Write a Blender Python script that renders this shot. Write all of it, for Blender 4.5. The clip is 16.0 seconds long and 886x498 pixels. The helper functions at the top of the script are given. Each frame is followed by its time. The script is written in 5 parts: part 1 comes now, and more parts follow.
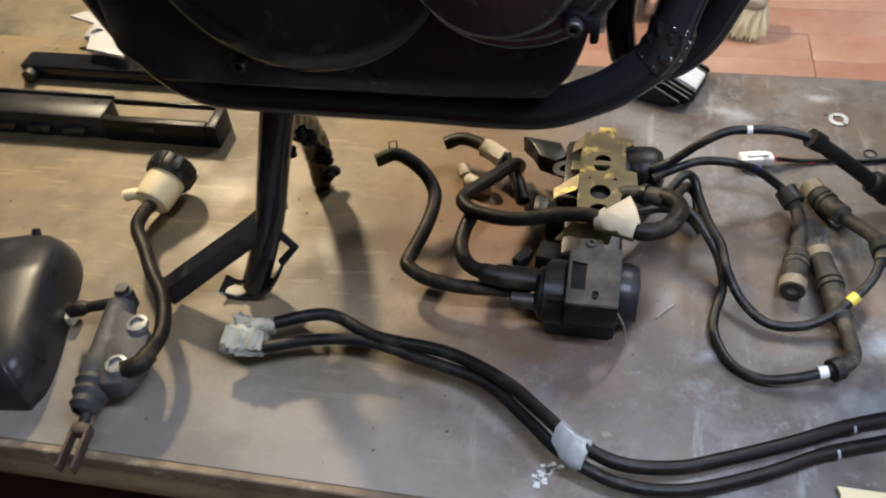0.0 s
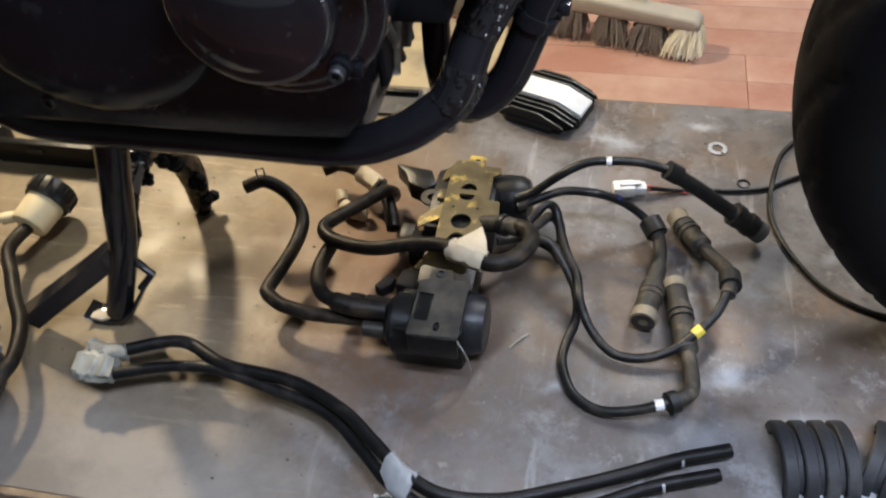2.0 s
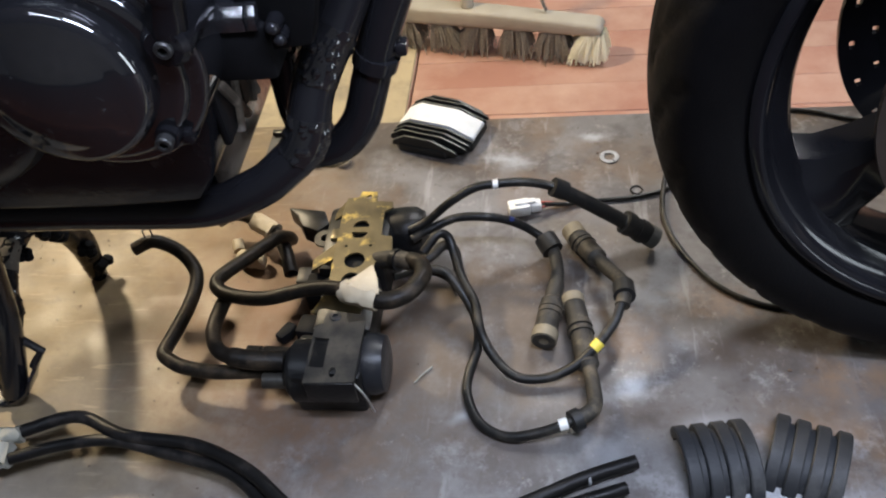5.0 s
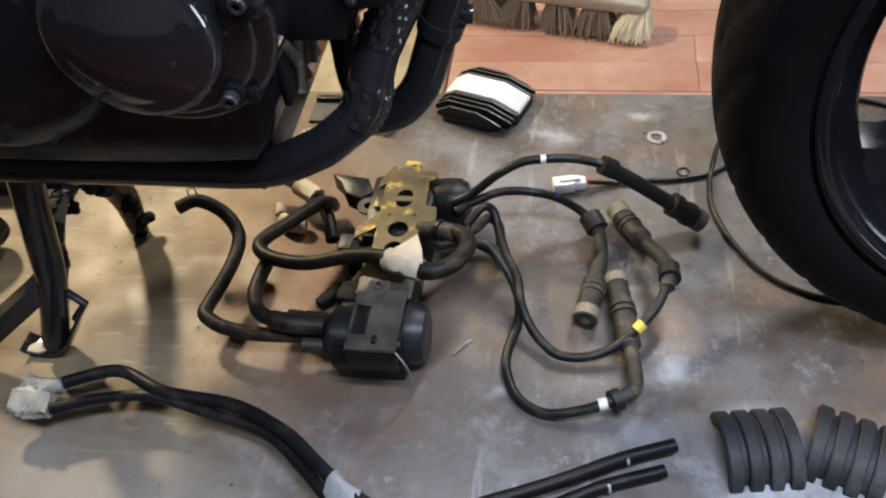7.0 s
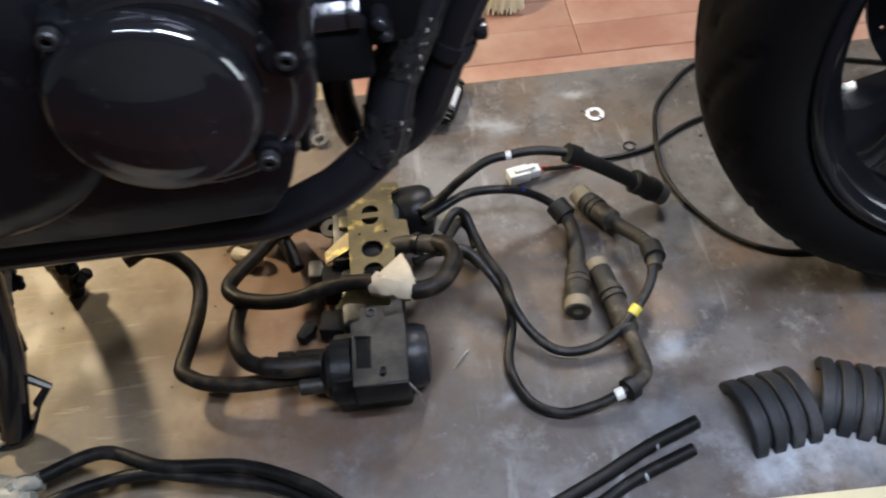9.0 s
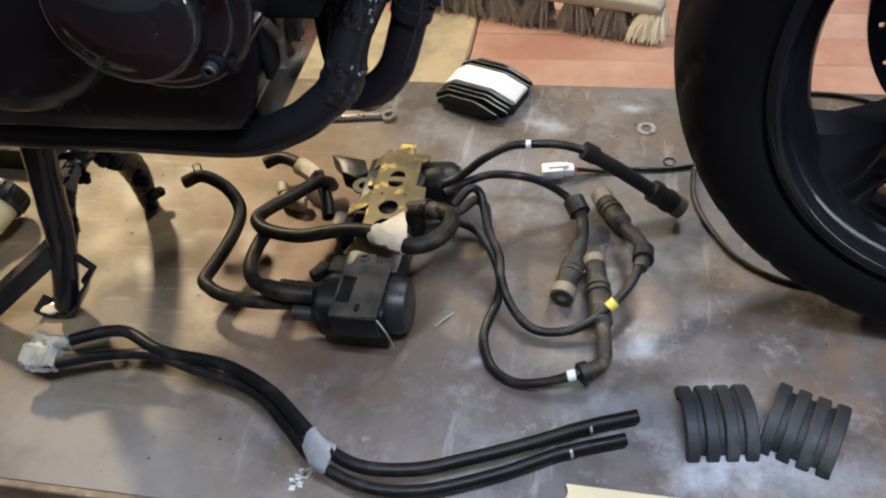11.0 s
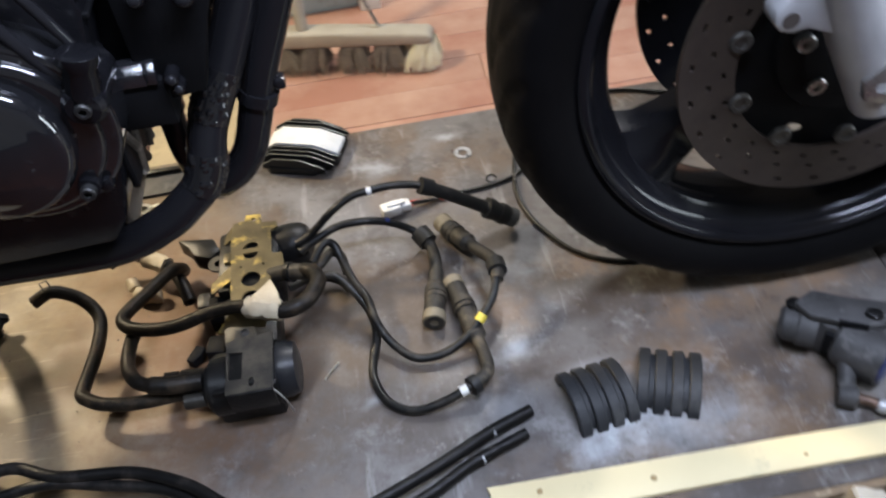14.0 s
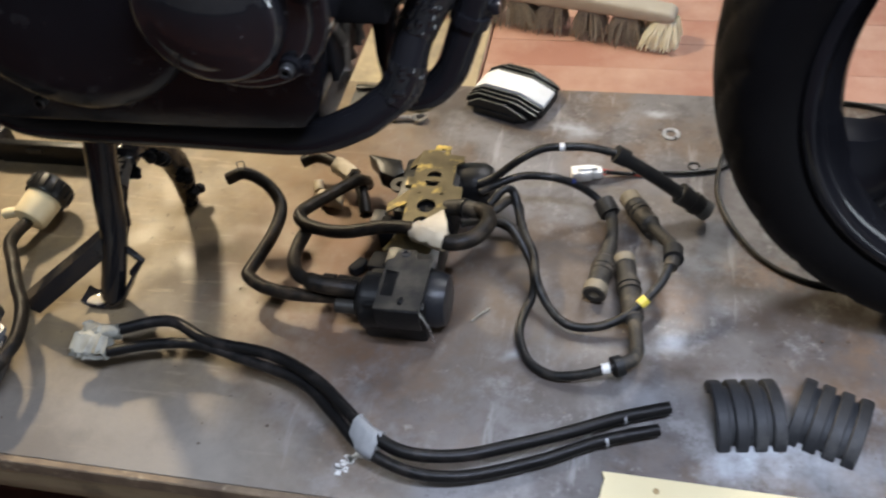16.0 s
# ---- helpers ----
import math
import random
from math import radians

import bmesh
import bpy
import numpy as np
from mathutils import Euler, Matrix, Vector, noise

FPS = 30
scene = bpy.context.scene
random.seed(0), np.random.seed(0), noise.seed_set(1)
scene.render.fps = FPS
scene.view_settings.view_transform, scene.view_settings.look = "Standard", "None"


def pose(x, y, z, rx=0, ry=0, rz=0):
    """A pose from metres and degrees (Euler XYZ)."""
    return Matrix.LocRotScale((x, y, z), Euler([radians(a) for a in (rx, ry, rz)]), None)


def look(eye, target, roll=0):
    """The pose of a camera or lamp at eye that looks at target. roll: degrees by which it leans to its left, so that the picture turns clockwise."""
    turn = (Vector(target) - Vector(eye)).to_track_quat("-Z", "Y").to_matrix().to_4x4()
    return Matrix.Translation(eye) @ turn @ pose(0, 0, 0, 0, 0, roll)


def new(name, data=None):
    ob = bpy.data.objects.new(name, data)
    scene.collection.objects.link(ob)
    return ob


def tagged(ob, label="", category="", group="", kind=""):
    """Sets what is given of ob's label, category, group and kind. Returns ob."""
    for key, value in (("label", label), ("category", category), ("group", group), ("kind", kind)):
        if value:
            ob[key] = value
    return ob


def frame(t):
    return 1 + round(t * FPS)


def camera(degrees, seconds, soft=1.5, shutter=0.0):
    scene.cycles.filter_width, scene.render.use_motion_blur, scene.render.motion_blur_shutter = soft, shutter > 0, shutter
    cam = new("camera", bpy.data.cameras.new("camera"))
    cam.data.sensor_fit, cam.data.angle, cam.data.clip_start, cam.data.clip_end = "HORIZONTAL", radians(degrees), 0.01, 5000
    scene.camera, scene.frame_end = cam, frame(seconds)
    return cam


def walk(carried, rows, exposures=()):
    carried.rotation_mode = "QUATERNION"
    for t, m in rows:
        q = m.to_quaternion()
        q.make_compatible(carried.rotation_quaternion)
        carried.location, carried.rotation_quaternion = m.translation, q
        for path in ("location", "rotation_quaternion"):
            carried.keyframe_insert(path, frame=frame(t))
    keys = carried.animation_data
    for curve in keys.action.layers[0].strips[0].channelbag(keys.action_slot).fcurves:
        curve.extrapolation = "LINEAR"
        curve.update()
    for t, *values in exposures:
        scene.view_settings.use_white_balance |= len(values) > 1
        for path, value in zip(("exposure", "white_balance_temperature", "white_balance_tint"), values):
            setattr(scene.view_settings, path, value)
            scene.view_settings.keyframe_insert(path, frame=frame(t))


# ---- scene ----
cam = camera(54.2, 16.0, soft=2.1, shutter=0.5)
PATH = [
    (0, (0.043, -0.309, 0.633), (-0.304, 1.016, -0.825), -5.6),
    (0.5, (0.117, -0.338, 0.634), (-0.361, 0.976, -0.796), -8.1),
    (1, (0.173, -0.345, 0.63), (-0.272, 0.96, -0.819), -8.5),
    (1.2, (0.186, -0.328, 0.627), (-0.235, 1.001, -0.807), -8.1),
    (1.5, (0.189, -0.302, 0.632), (-0.163, 1.055, -0.794), -4.1),
    (2, (0.174, -0.274, 0.644), (-0.177, 1.061, -0.803), -5.1),
    (2.5, (0.187, -0.262, 0.678), (-0.156, 1.079, -0.766), -8.2),
    (3, (0.199, -0.255, 0.665), (-0.107, 1.087, -0.786), -8.0),
    (3.5, (0.198, -0.25, 0.663), (-0.104, 1.107, -0.775), -8.1),
    (4, (0.223, -0.248, 0.661), (-0.043, 1.128, -0.765), -8.7),
    (4.2, (0.236, -0.247, 0.655), (-0.019, 1.137, -0.767), -9.1),
    (6.5, (0.221, -0.253, 0.645), (-0.073, 1.081, -0.815), -7.5),
    (7, (0.211, -0.249, 0.645), (-0.095, 1.077, -0.821), -7.5),
    (7.5, (0.194, -0.252, 0.648), (-0.096, 1.072, -0.822), -6.4),
    (8, (0.137, -0.225, 0.651), (0.05, 1.107, -0.839), -2.6),
    (8.2, (0.088, -0.214, 0.66), (0.091, 1.103, -0.846), -2.5),
    (8.5, (0.045, -0.203, 0.66), (0.111, 1.074, -0.878), -4.0),
    (9, (0.094, -0.205, 0.658), (0.124, 1.076, -0.878), -5.5),
    (9.2, (0.138, -0.219, 0.652), (-0.013, 1.074, -0.866), -8.7),
    (9.5, (0.204, -0.235, 0.642), (-0.105, 1.042, -0.866), -8.9),
    (9.7, (0.222, -0.245, 0.638), (-0.136, 1.05, -0.843), -8.1),
    (11.8, (0.279, -0.294, 0.669), (-0.126, 1.023, -0.78), -9.0),
    (12, (0.283, -0.29, 0.671), (-0.119, 1.009, -0.795), -10.2),
    (12.5, (0.291, -0.275, 0.679), (0.083, 1.068, -0.789), -7.9),
    (12.8, (0.255, -0.287, 0.697), (0.245, 1.089, -0.756), -5.9),
    (13, (0.207, -0.303, 0.696), (0.291, 1.05, -0.774), -6.5),
    (13.5, (0.156, -0.339, 0.698), (0.331, 0.994, -0.783), -6.8),
    (14, (0.214, -0.318, 0.707), (0.278, 1.061, -0.741), -8.0),
    (14.1, (0.229, -0.306, 0.707), (0.235, 1.073, -0.742), -8.1),
    (14.5, (0.279, -0.305, 0.681), (0.078, 1.072, -0.756), -8.1),
    (15, (0.285, -0.324, 0.677), (-0.049, 1.027, -0.759), -9.2),
    (15.5, (0.281, -0.33, 0.684), (-0.083, 1.03, -0.737), -8.3),
    (16, (0.23, -0.322, 0.678), (-0.142, 1.006, -0.771), -7.0),
]
walk(cam, [(t, look(eye, target, roll)) for t, eye, target, roll in PATH],
     exposures=[(0, 0, 6250, 10), (4, 0, 6250, 10), (7.7, 0, 6250, 10), (8.5, -0.22, 6250, 10), (9, -0.15, 6250, 10), (9.6, 0, 6250, 10), (12.8, 0, 6250, 10), (13.5, -0.08, 6250, 10), (14.4, 0, 6250, 10), (16, 0, 6250, 10)])

# ---- world and lamps ----
world = bpy.data.worlds.new("world")
scene.world = world
world.use_nodes = True
world.node_tree.nodes["Background"].inputs[0].default_value = (0.05, 0.055, 0.065, 1)
world.node_tree.nodes["Background"].inputs[1].default_value = 0.3


def area_lamp(name, m, size_x, size_y, watts, colour):
    data = bpy.data.lights.new(name, "AREA")
    data.shape, data.size, data.size_y, data.energy, data.color = "RECTANGLE", size_x, size_y, watts, colour
    ob = new(name, data)
    ob.matrix_world = m
    return ob


# a warm lamp behind the bench, two ceiling tubes over it, another further back, daylight in the open doorway
area_lamp("warm_lamp", look((-0.85, 1.17, 1.12), (-0.1, 0.3, 0.0)), 0.11, 0.11, 37, (1.0, 0.81, 0.53))
area_lamp("tube_lamp", look((0.50, -0.16, 1.25), (0.50, 0.02, 0.0)), 0.60, 0.10, 19, (0.82, 0.91, 1.16))
area_lamp("front_tube_lamp", look((-0.15, -0.50, 1.85), (-0.05, 0.10, 0.0)), 0.80, 0.040, 9.5, (0.82, 0.93, 1.06))
area_lamp("rear_tube_lamp", look((0.75, 1.6, 1.85), (0.5, 1.2, -0.4)), 0.14, 0.9, 38, (0.98, 0.96, 0.95))
area_lamp("doorway_daylight", look((3.28, -0.70, 0.45), (0.0, -0.70, 0.45)), 0.56, 1.50, 32, (0.86, 0.94, 1.0))


# ---- materials ----
def mat(name, base, rough=0.5, metal=0.0, second=None, scale=30.0, amount=0.5, bump=0.0, bump_scale=200.0,
        coat=0.0, detail=6.0, spots=None, spot_scale=12.0, spot_amount=0.35, rough_var=0.12, by_object=0.0, spec=0.5):
    """Principled surface with colour drift at two scales, uneven gloss and fine relief."""
    m = bpy.data.materials.new(name)
    m.use_nodes = True
    nt = m.node_tree
    n, l = nt.nodes, nt.links
    b = n["Principled BSDF"]
    b.inputs["Metallic"].default_value = metal
    b.inputs["Coat Weight"].default_value = coat
    b.inputs["Specular IOR Level"].default_value = spec
    b.inputs["Coat Roughness"].default_value = 0.08
    tc = n.new("ShaderNodeTexCoord")
    where = tc.outputs["Object"]
    if by_object:
        own = n.new("ShaderNodeObjectInfo")
        far = n.new("ShaderNodeVectorMath")
        far.operation = "SCALE"
        far.inputs[0].default_value = (37, 53, 0)
        l.new(own.outputs["Random"], far.inputs["Scale"])
        add = n.new("ShaderNodeVectorMath")
        l.new(where, add.inputs[0])
        l.new(far.outputs["Vector"], add.inputs[1])
        where = add.outputs["Vector"]
    n1 = n.new("ShaderNodeTexNoise")
    n1.inputs["Scale"].default_value, n1.inputs["Detail"].default_value = scale, detail
    l.new(where, n1.inputs["Vector"])
    r1 = n.new("ShaderNodeValToRGB")
    r1.color_ramp.elements[0].position, r1.color_ramp.elements[1].position = 0.5 - amount / 2, 0.5 + amount / 2
    r1.color_ramp.elements[0].color = (*base, 1)
    r1.color_ramp.elements[1].color = (*(second or tuple(min(1, c * 1.35) for c in base)), 1)
    l.new(n1.outputs["Fac"], r1.inputs["Fac"])
    colour = r1.outputs["Color"]
    if spots:
        n2 = n.new("ShaderNodeTexNoise")
        n2.inputs["Scale"].default_value, n2.inputs["Detail"].default_value = spot_scale, 8
        n2.inputs["Roughness"].default_value = 0.65
        l.new(where, n2.inputs["Vector"])
        r2 = n.new("ShaderNodeValToRGB")
        r2.color_ramp.elements[0].position, r2.color_ramp.elements[1].position = 0.62 - spot_amount * 0.5, 0.72
        r2.color_ramp.elements[0].color, r2.color_ramp.elements[1].color = (0, 0, 0, 1), (1, 1, 1, 1)
        l.new(n2.outputs["Fac"], r2.inputs["Fac"])
        mx = n.new("ShaderNodeMix")
        mx.data_type = "RGBA"
        l.new(r2.outputs["Color"], mx.inputs["Factor"])
        l.new(colour, mx.inputs["A"])
        mx.inputs["B"].default_value = (*spots, 1)
        colour = mx.outputs["Result"]
    if by_object:
        oi = n.new("ShaderNodeObjectInfo")
        mr = n.new("ShaderNodeMapRange")
        mr.inputs["To Min"].default_value, mr.inputs["To Max"].default_value = 1 - by_object, 1 + by_object
        l.new(oi.outputs["Random"], mr.inputs["Value"])
        hs = n.new("ShaderNodeHueSaturation")
        l.new(mr.outputs["Result"], hs.inputs["Value"])
        l.new(colour, hs.inputs["Color"])
        colour = hs.outputs["Color"]
    l.new(colour, b.inputs["Base Color"])
    mr = n.new("ShaderNodeMapRange")
    mr.inputs["To Min"].default_value, mr.inputs["To Max"].default_value = max(0.02, rough - rough_var), min(1, rough + rough_var)
    n3 = n.new("ShaderNodeTexNoise")
    n3.inputs["Scale"].default_value = scale * 2.7
    l.new(tc.outputs["Object"], n3.inputs["Vector"])
    l.new(n3.outputs["Fac"], mr.inputs["Value"])
    l.new(mr.outputs["Result"], b.inputs["Roughness"])
    if bump:
        n4 = n.new("ShaderNodeTexNoise")
        n4.inputs["Scale"].default_value, n4.inputs["Detail"].default_value = bump_scale, 5
        l.new(tc.outputs["Object"], n4.inputs["Vector"])
        bp = n.new("ShaderNodeBump")
        bp.inputs["Strength"].default_value, bp.inputs["Distance"].default_value = bump, 0.001
        l.new(n4.outputs["Fac"], bp.inputs["Height"])
        l.new(bp.outputs["Normal"], b.inputs["Normal"])
    return m


M_GLOSS = mat("black_gloss_paint", (0.011, 0.0108, 0.0125), 0.11, second=(0.012, 0.0118, 0.0135), scale=60, bump=0.2, bump_scale=90, rough_var=0.04, spec=0.3)
M_SCUFF = mat("scuffed_gloss_paint", (0.012, 0.012, 0.014), 0.16, second=(0.016, 0.016, 0.018), scale=60, bump=0.5, bump_scale=240, rough_var=0.1, spec=0.9)
M_WELD = mat("thick_gloss_weld_paint", (0.008, 0.008, 0.009), 0.13, second=(0.011, 0.011, 0.012), scale=60, spec=0.8)
M_ENGINE = mat("black_engine_enamel", (0.0060, 0.0060, 0.0074), 0.17, second=(0.0085, 0.0085, 0.0100), scale=25, bump=0.22, bump_scale=200, spots=(0.028, 0.027, 0.027), spot_scale=40, spot_amount=0.08, spec=0.28)
M_MATT = mat("dull_black_casting", (0.0045, 0.0045, 0.0052), 0.6, second=(0.0075, 0.0075, 0.0082), scale=30, bump=0.2, bump_scale=260, spec=0.08)
M_COVER = mat("polished_black_cover", (0.008, 0.008, 0.0094), 0.08, second=(0.010, 0.010, 0.0115), scale=18, bump=0.05, bump_scale=60, spots=(0.05, 0.05, 0.05), spot_scale=150, spot_amount=0.0, rough_var=0.04, spec=1.0)
M_TYRE = mat("tyre_rubber", (0.0024, 0.0022, 0.0026), 0.6, second=(0.0040, 0.0038, 0.0042), scale=14, bump=0.3, bump_scale=500, spec=0.09)
M_BOBBIN = mat("dull_grey_bobbin_steel", (0.085, 0.080, 0.074), 0.42, 0.4, second=(0.045, 0.042, 0.038), scale=90, bump=0.1)
M_RIM = mat("black_wheel_enamel", (0.006, 0.006, 0.007), 0.12, second=(0.011, 0.011, 0.013), scale=20, bump=0.05, spec=0.2)
M_DISC = mat("dusty_brake_steel", (0.034, 0.0245, 0.0195), 0.6, 0.2, second=(0.052, 0.039, 0.031), scale=45, bump=0.15, bump_scale=300, spots=(0.035, 0.025, 0.02), spot_scale=30)
M_STEEL = mat("bright_steel", (0.55, 0.55, 0.54), 0.3, 0.9, second=(0.36, 0.35, 0.33), scale=80, bump=0.1)
M_EYE = mat("rubbed_grey_alloy", (0.30, 0.295, 0.28), 0.45, 0.3, second=(0.045, 0.044, 0.042), scale=110, bump=0.4, bump_scale=200)
M_BOLT = mat("dull_bolt_steel", (0.055, 0.055, 0.055), 0.45, 0.6, second=(0.028, 0.027, 0.026), scale=90, bump=0.1)
M_ALLOY = mat("cast_alloy", (0.42, 0.42, 0.43), 0.42, 0.3, second=(0.32, 0.32, 0.325), scale=35, bump=0.2, bump_scale=350)
M_HOSE = mat("dusty_rubber_hose", (0.0045, 0.0038, 0.0032), 0.46, second=(0.0115, 0.0090, 0.0064), scale=60, bump=0.5, bump_scale=260, spots=(0.042, 0.030, 0.019), spot_scale=40, spot_amount=0.2, spec=0.17)
M_HOSE2 = mat("black_sleeve", (0.0038, 0.0036, 0.0038), 0.42, second=(0.0085, 0.0080, 0.0075), scale=35, bump=0.5, bump_scale=170, spots=(0.036, 0.030, 0.026), spot_scale=30, spot_amount=0.18, spec=0.2)
M_LEAD = mat("ignition_lead_rubber", (0.005, 0.005, 0.005), 0.42, second=(0.012, 0.0112, 0.010), scale=70, bump=0.3, spots=(0.05, 0.044, 0.035), spot_scale=50, spot_amount=0.24, spec=0.25)
M_CAP = mat("dusty_plug_cap", (0.014, 0.0125, 0.0105), 0.6, second=(0.036, 0.031, 0.024), scale=55, bump=0.35, bump_scale=300, spots=(0.10, 0.08, 0.055), spot_scale=45, spot_amount=0.2, spec=0.3)
M_CAPB = mat("black_plug_cap", (0.008, 0.008, 0.008), 0.48, second=(0.016, 0.015, 0.0135), scale=40, bump=0.2, spots=(0.045, 0.04, 0.033), spot_scale=30, spot_amount=0.14, spec=0.3)
M_CAPGREY = mat("chalky_cap_end", (0.10, 0.098, 0.092), 0.7, second=(0.03, 0.029, 0.027), scale=80, bump=0.4)
M_CAPEND = mat("cream_rubber_seal", (0.21, 0.175, 0.115), 0.65, second=(0.10, 0.082, 0.055), scale=70, bump=0.3)
M_GOLD = mat("passivated_zinc", (0.16, 0.13, 0.07), 0.4, 0.6, second=(0.075, 0.062, 0.036), scale=42, bump=0.1, spots=(0.78, 0.58, 0.15), spot_scale=34, spot_amount=0.16, detail=9)
M_BLACKP = mat("black_moulding", (0.0032, 0.0032, 0.0036), 0.38, second=(0.0075, 0.0073, 0.0070), scale=45, bump=0.35, bump_scale=300, spots=(0.030, 0.027, 0.022), spot_scale=48, spot_amount=0.12, spec=0.28)
M_GREYP = mat("dusty_dark_steel", (0.020, 0.0185, 0.0155), 0.45, 0.3, second=(0.064, 0.055, 0.042), scale=45, bump=0.3, bump_scale=260, spots=(0.010, 0.010, 0.010), spot_scale=70, spot_amount=0.32, amount=0.35)
M_DUSTY = mat("dust_caked_casting", (0.13, 0.112, 0.095), 0.8, second=(0.055, 0.047, 0.04), scale=60, bump=0.4, bump_scale=200, spots=(0.33, 0.29, 0.25), spot_scale=40, spot_amount=0.25)
M_PANEL = mat("grey_black_plastic_cover", (0.009, 0.0095, 0.011), 0.32, second=(0.019, 0.019, 0.021), scale=16, bump=0.25, bump_scale=420, spots=(0.045, 0.043, 0.04), spot_scale=14, spot_amount=0.12, spec=0.22)
M_TAPE = mat("masking_tape", (0.47, 0.40, 0.285), 0.7, second=(0.34, 0.28, 0.19), scale=60, bump=0.5, bump_scale=160)
M_TAPEG = mat("grimy_paper_tape", (0.36, 0.355, 0.30), 0.6, second=(0.12, 0.115, 0.095), scale=60, bump=0.6, bump_scale=140)
M_BAND = mat("silver_tape", (0.33, 0.335, 0.335), 0.4, 0.15, second=(0.22, 0.225, 0.225), scale=60, bump=0.4, bump_scale=130)
M_WHITE = mat("white_plastic", (0.74, 0.73, 0.69), 0.4, second=(0.60, 0.58, 0.53), scale=90)
M_YELLOW = mat("yellow_marker_sleeve", (0.70, 0.56, 0.06), 0.45, second=(0.62, 0.47, 0.05), scale=90)
M_BLUE = mat("blue_marker_sleeve", (0.011, 0.018, 0.075), 0.35, scale=90)
M_RED = mat("red_wire", (0.35, 0.05, 0.04), 0.45, scale=90)
M_TANK = mat("yellowed_nylon", (0.74, 0.63, 0.40), 0.5, second=(0.62, 0.50, 0.29), scale=40, bump=0.1)
M_RIB = mat("ribbed_rubber", (0.017, 0.018, 0.020), 0.55, second=(0.034, 0.0345, 0.036), scale=30, bump=0.4, bump_scale=320, spots=(0.080, 0.079, 0.076), spot_scale=20, spot_amount=0.14, spec=0.3)
M_FIN = mat("black_anodised_fins", (0.006, 0.0065, 0.0065), 0.4, 0.1, second=(0.011, 0.0115, 0.0115), scale=40, spec=0.35)
M_FINEDGE = mat("worn_bare_fin_edge", (0.27, 0.27, 0.235), 0.45, 0.4, second=(0.13, 0.13, 0.11), scale=150)
M_LABEL = mat("white_painted_band", (0.70, 0.71, 0.70), 0.6, second=(0.58, 0.59, 0.57), scale=60, bump=0.2)
M_PINE = mat("pale_pine", (0.80, 0.69, 0.42), 0.6, second=(0.70, 0.58, 0.33), scale=9, bump=0.2, bump_scale=160, spots=(0.6, 0.52, 0.32), spot_scale=26, spot_amount=0.02)
M_EDGE = mat("dirty_board_edge", (0.26, 0.19, 0.115), 0.75, second=(0.10, 0.068, 0.045), scale=38, bump=0.6, bump_scale=150, spots=(0.40, 0.32, 0.21), spot_scale=60, spot_amount=0.12)
M_PALEEND = mat("pale_sawn_end", (0.62, 0.57, 0.47), 0.7, second=(0.45, 0.40, 0.31), scale=50, bump=0.3)
M_RUST = mat("dark_rusty_steel", (0.075, 0.045, 0.034), 0.6, 0.3, second=(0.03, 0.02, 0.017), scale=120, bump=0.3)
M_KNOT = mat("pine_knot", (0.42, 0.30, 0.14), 0.6, second=(0.32, 0.22, 0.10), scale=200)
M_TIMBER = mat("rough_timber", (0.34, 0.26, 0.15), 0.7, second=(0.22, 0.165, 0.095), scale=14, bump=0.5, bump_scale=120, spots=(0.12, 0.09, 0.055), spot_scale=16, spot_amount=0.2)
M_TIMBERD = mat("dark_timber", (0.11, 0.075, 0.05), 0.75, second=(0.07, 0.045, 0.03), scale=14, bump=0.5, bump_scale=120)
M_BROOM = mat("weathered_broom_wood", (0.42, 0.385, 0.32), 0.75, second=(0.31, 0.28, 0.225), scale=12, bump=0.4, bump_scale=120)
M_BRISTLE = mat("dark_bristle", (0.17, 0.14, 0.11), 0.8, second=(0.30, 0.26, 0.20), scale=200)
M_BRISTLEP = mat("pale_bristle", (0.93, 0.90, 0.72), 0.8, second=(0.82, 0.78, 0.56), scale=200)
M_CABINET = mat("pale_green_paint", (0.42, 0.50, 0.48), 0.55, second=(0.36, 0.44, 0.42), scale=6, spots=(0.25, 0.24, 0.2), spot_scale=12, spot_amount=0.12)
M_WALL = mat("grimy_plaster", (0.33, 0.34, 0.355), 0.9, second=(0.26, 0.27, 0.285), scale=3, bump=0.3, bump_scale=60)
M_CEIL = mat("dusty_ceiling_board", (0.22, 0.22, 0.225), 0.9, second=(0.17, 0.17, 0.175), scale=3)
M_CONC = mat("worn_tan_floor_board", (0.46, 0.37, 0.22), 0.75, second=(0.34, 0.28, 0.18), scale=7, bump=0.3, bump_scale=90, spots=(0.20, 0.17, 0.12), spot_scale=9, spot_amount=0.3)
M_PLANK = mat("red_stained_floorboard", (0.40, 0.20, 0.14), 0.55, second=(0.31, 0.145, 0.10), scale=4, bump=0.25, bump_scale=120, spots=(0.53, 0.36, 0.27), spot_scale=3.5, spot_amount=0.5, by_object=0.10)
M_PLANK_SHADED = mat("shaded_red_floorboard", (0.10, 0.032, 0.024), 0.6, second=(0.065, 0.022, 0.018), scale=5, bump=0.25, bump_scale=120, spots=(0.15, 0.07, 0.05), spot_scale=9, spot_amount=0.2, by_object=0.12)
M_UNDER = mat("dark_dirt_and_hole_shade", (0.03, 0.022, 0.018), 0.9, scale=10)
M_COPPER = mat("rusty_copper_pipe", (0.16, 0.10, 0.07), 0.5, 0.5, second=(0.07, 0.045, 0.035), scale=90, bump=0.2)
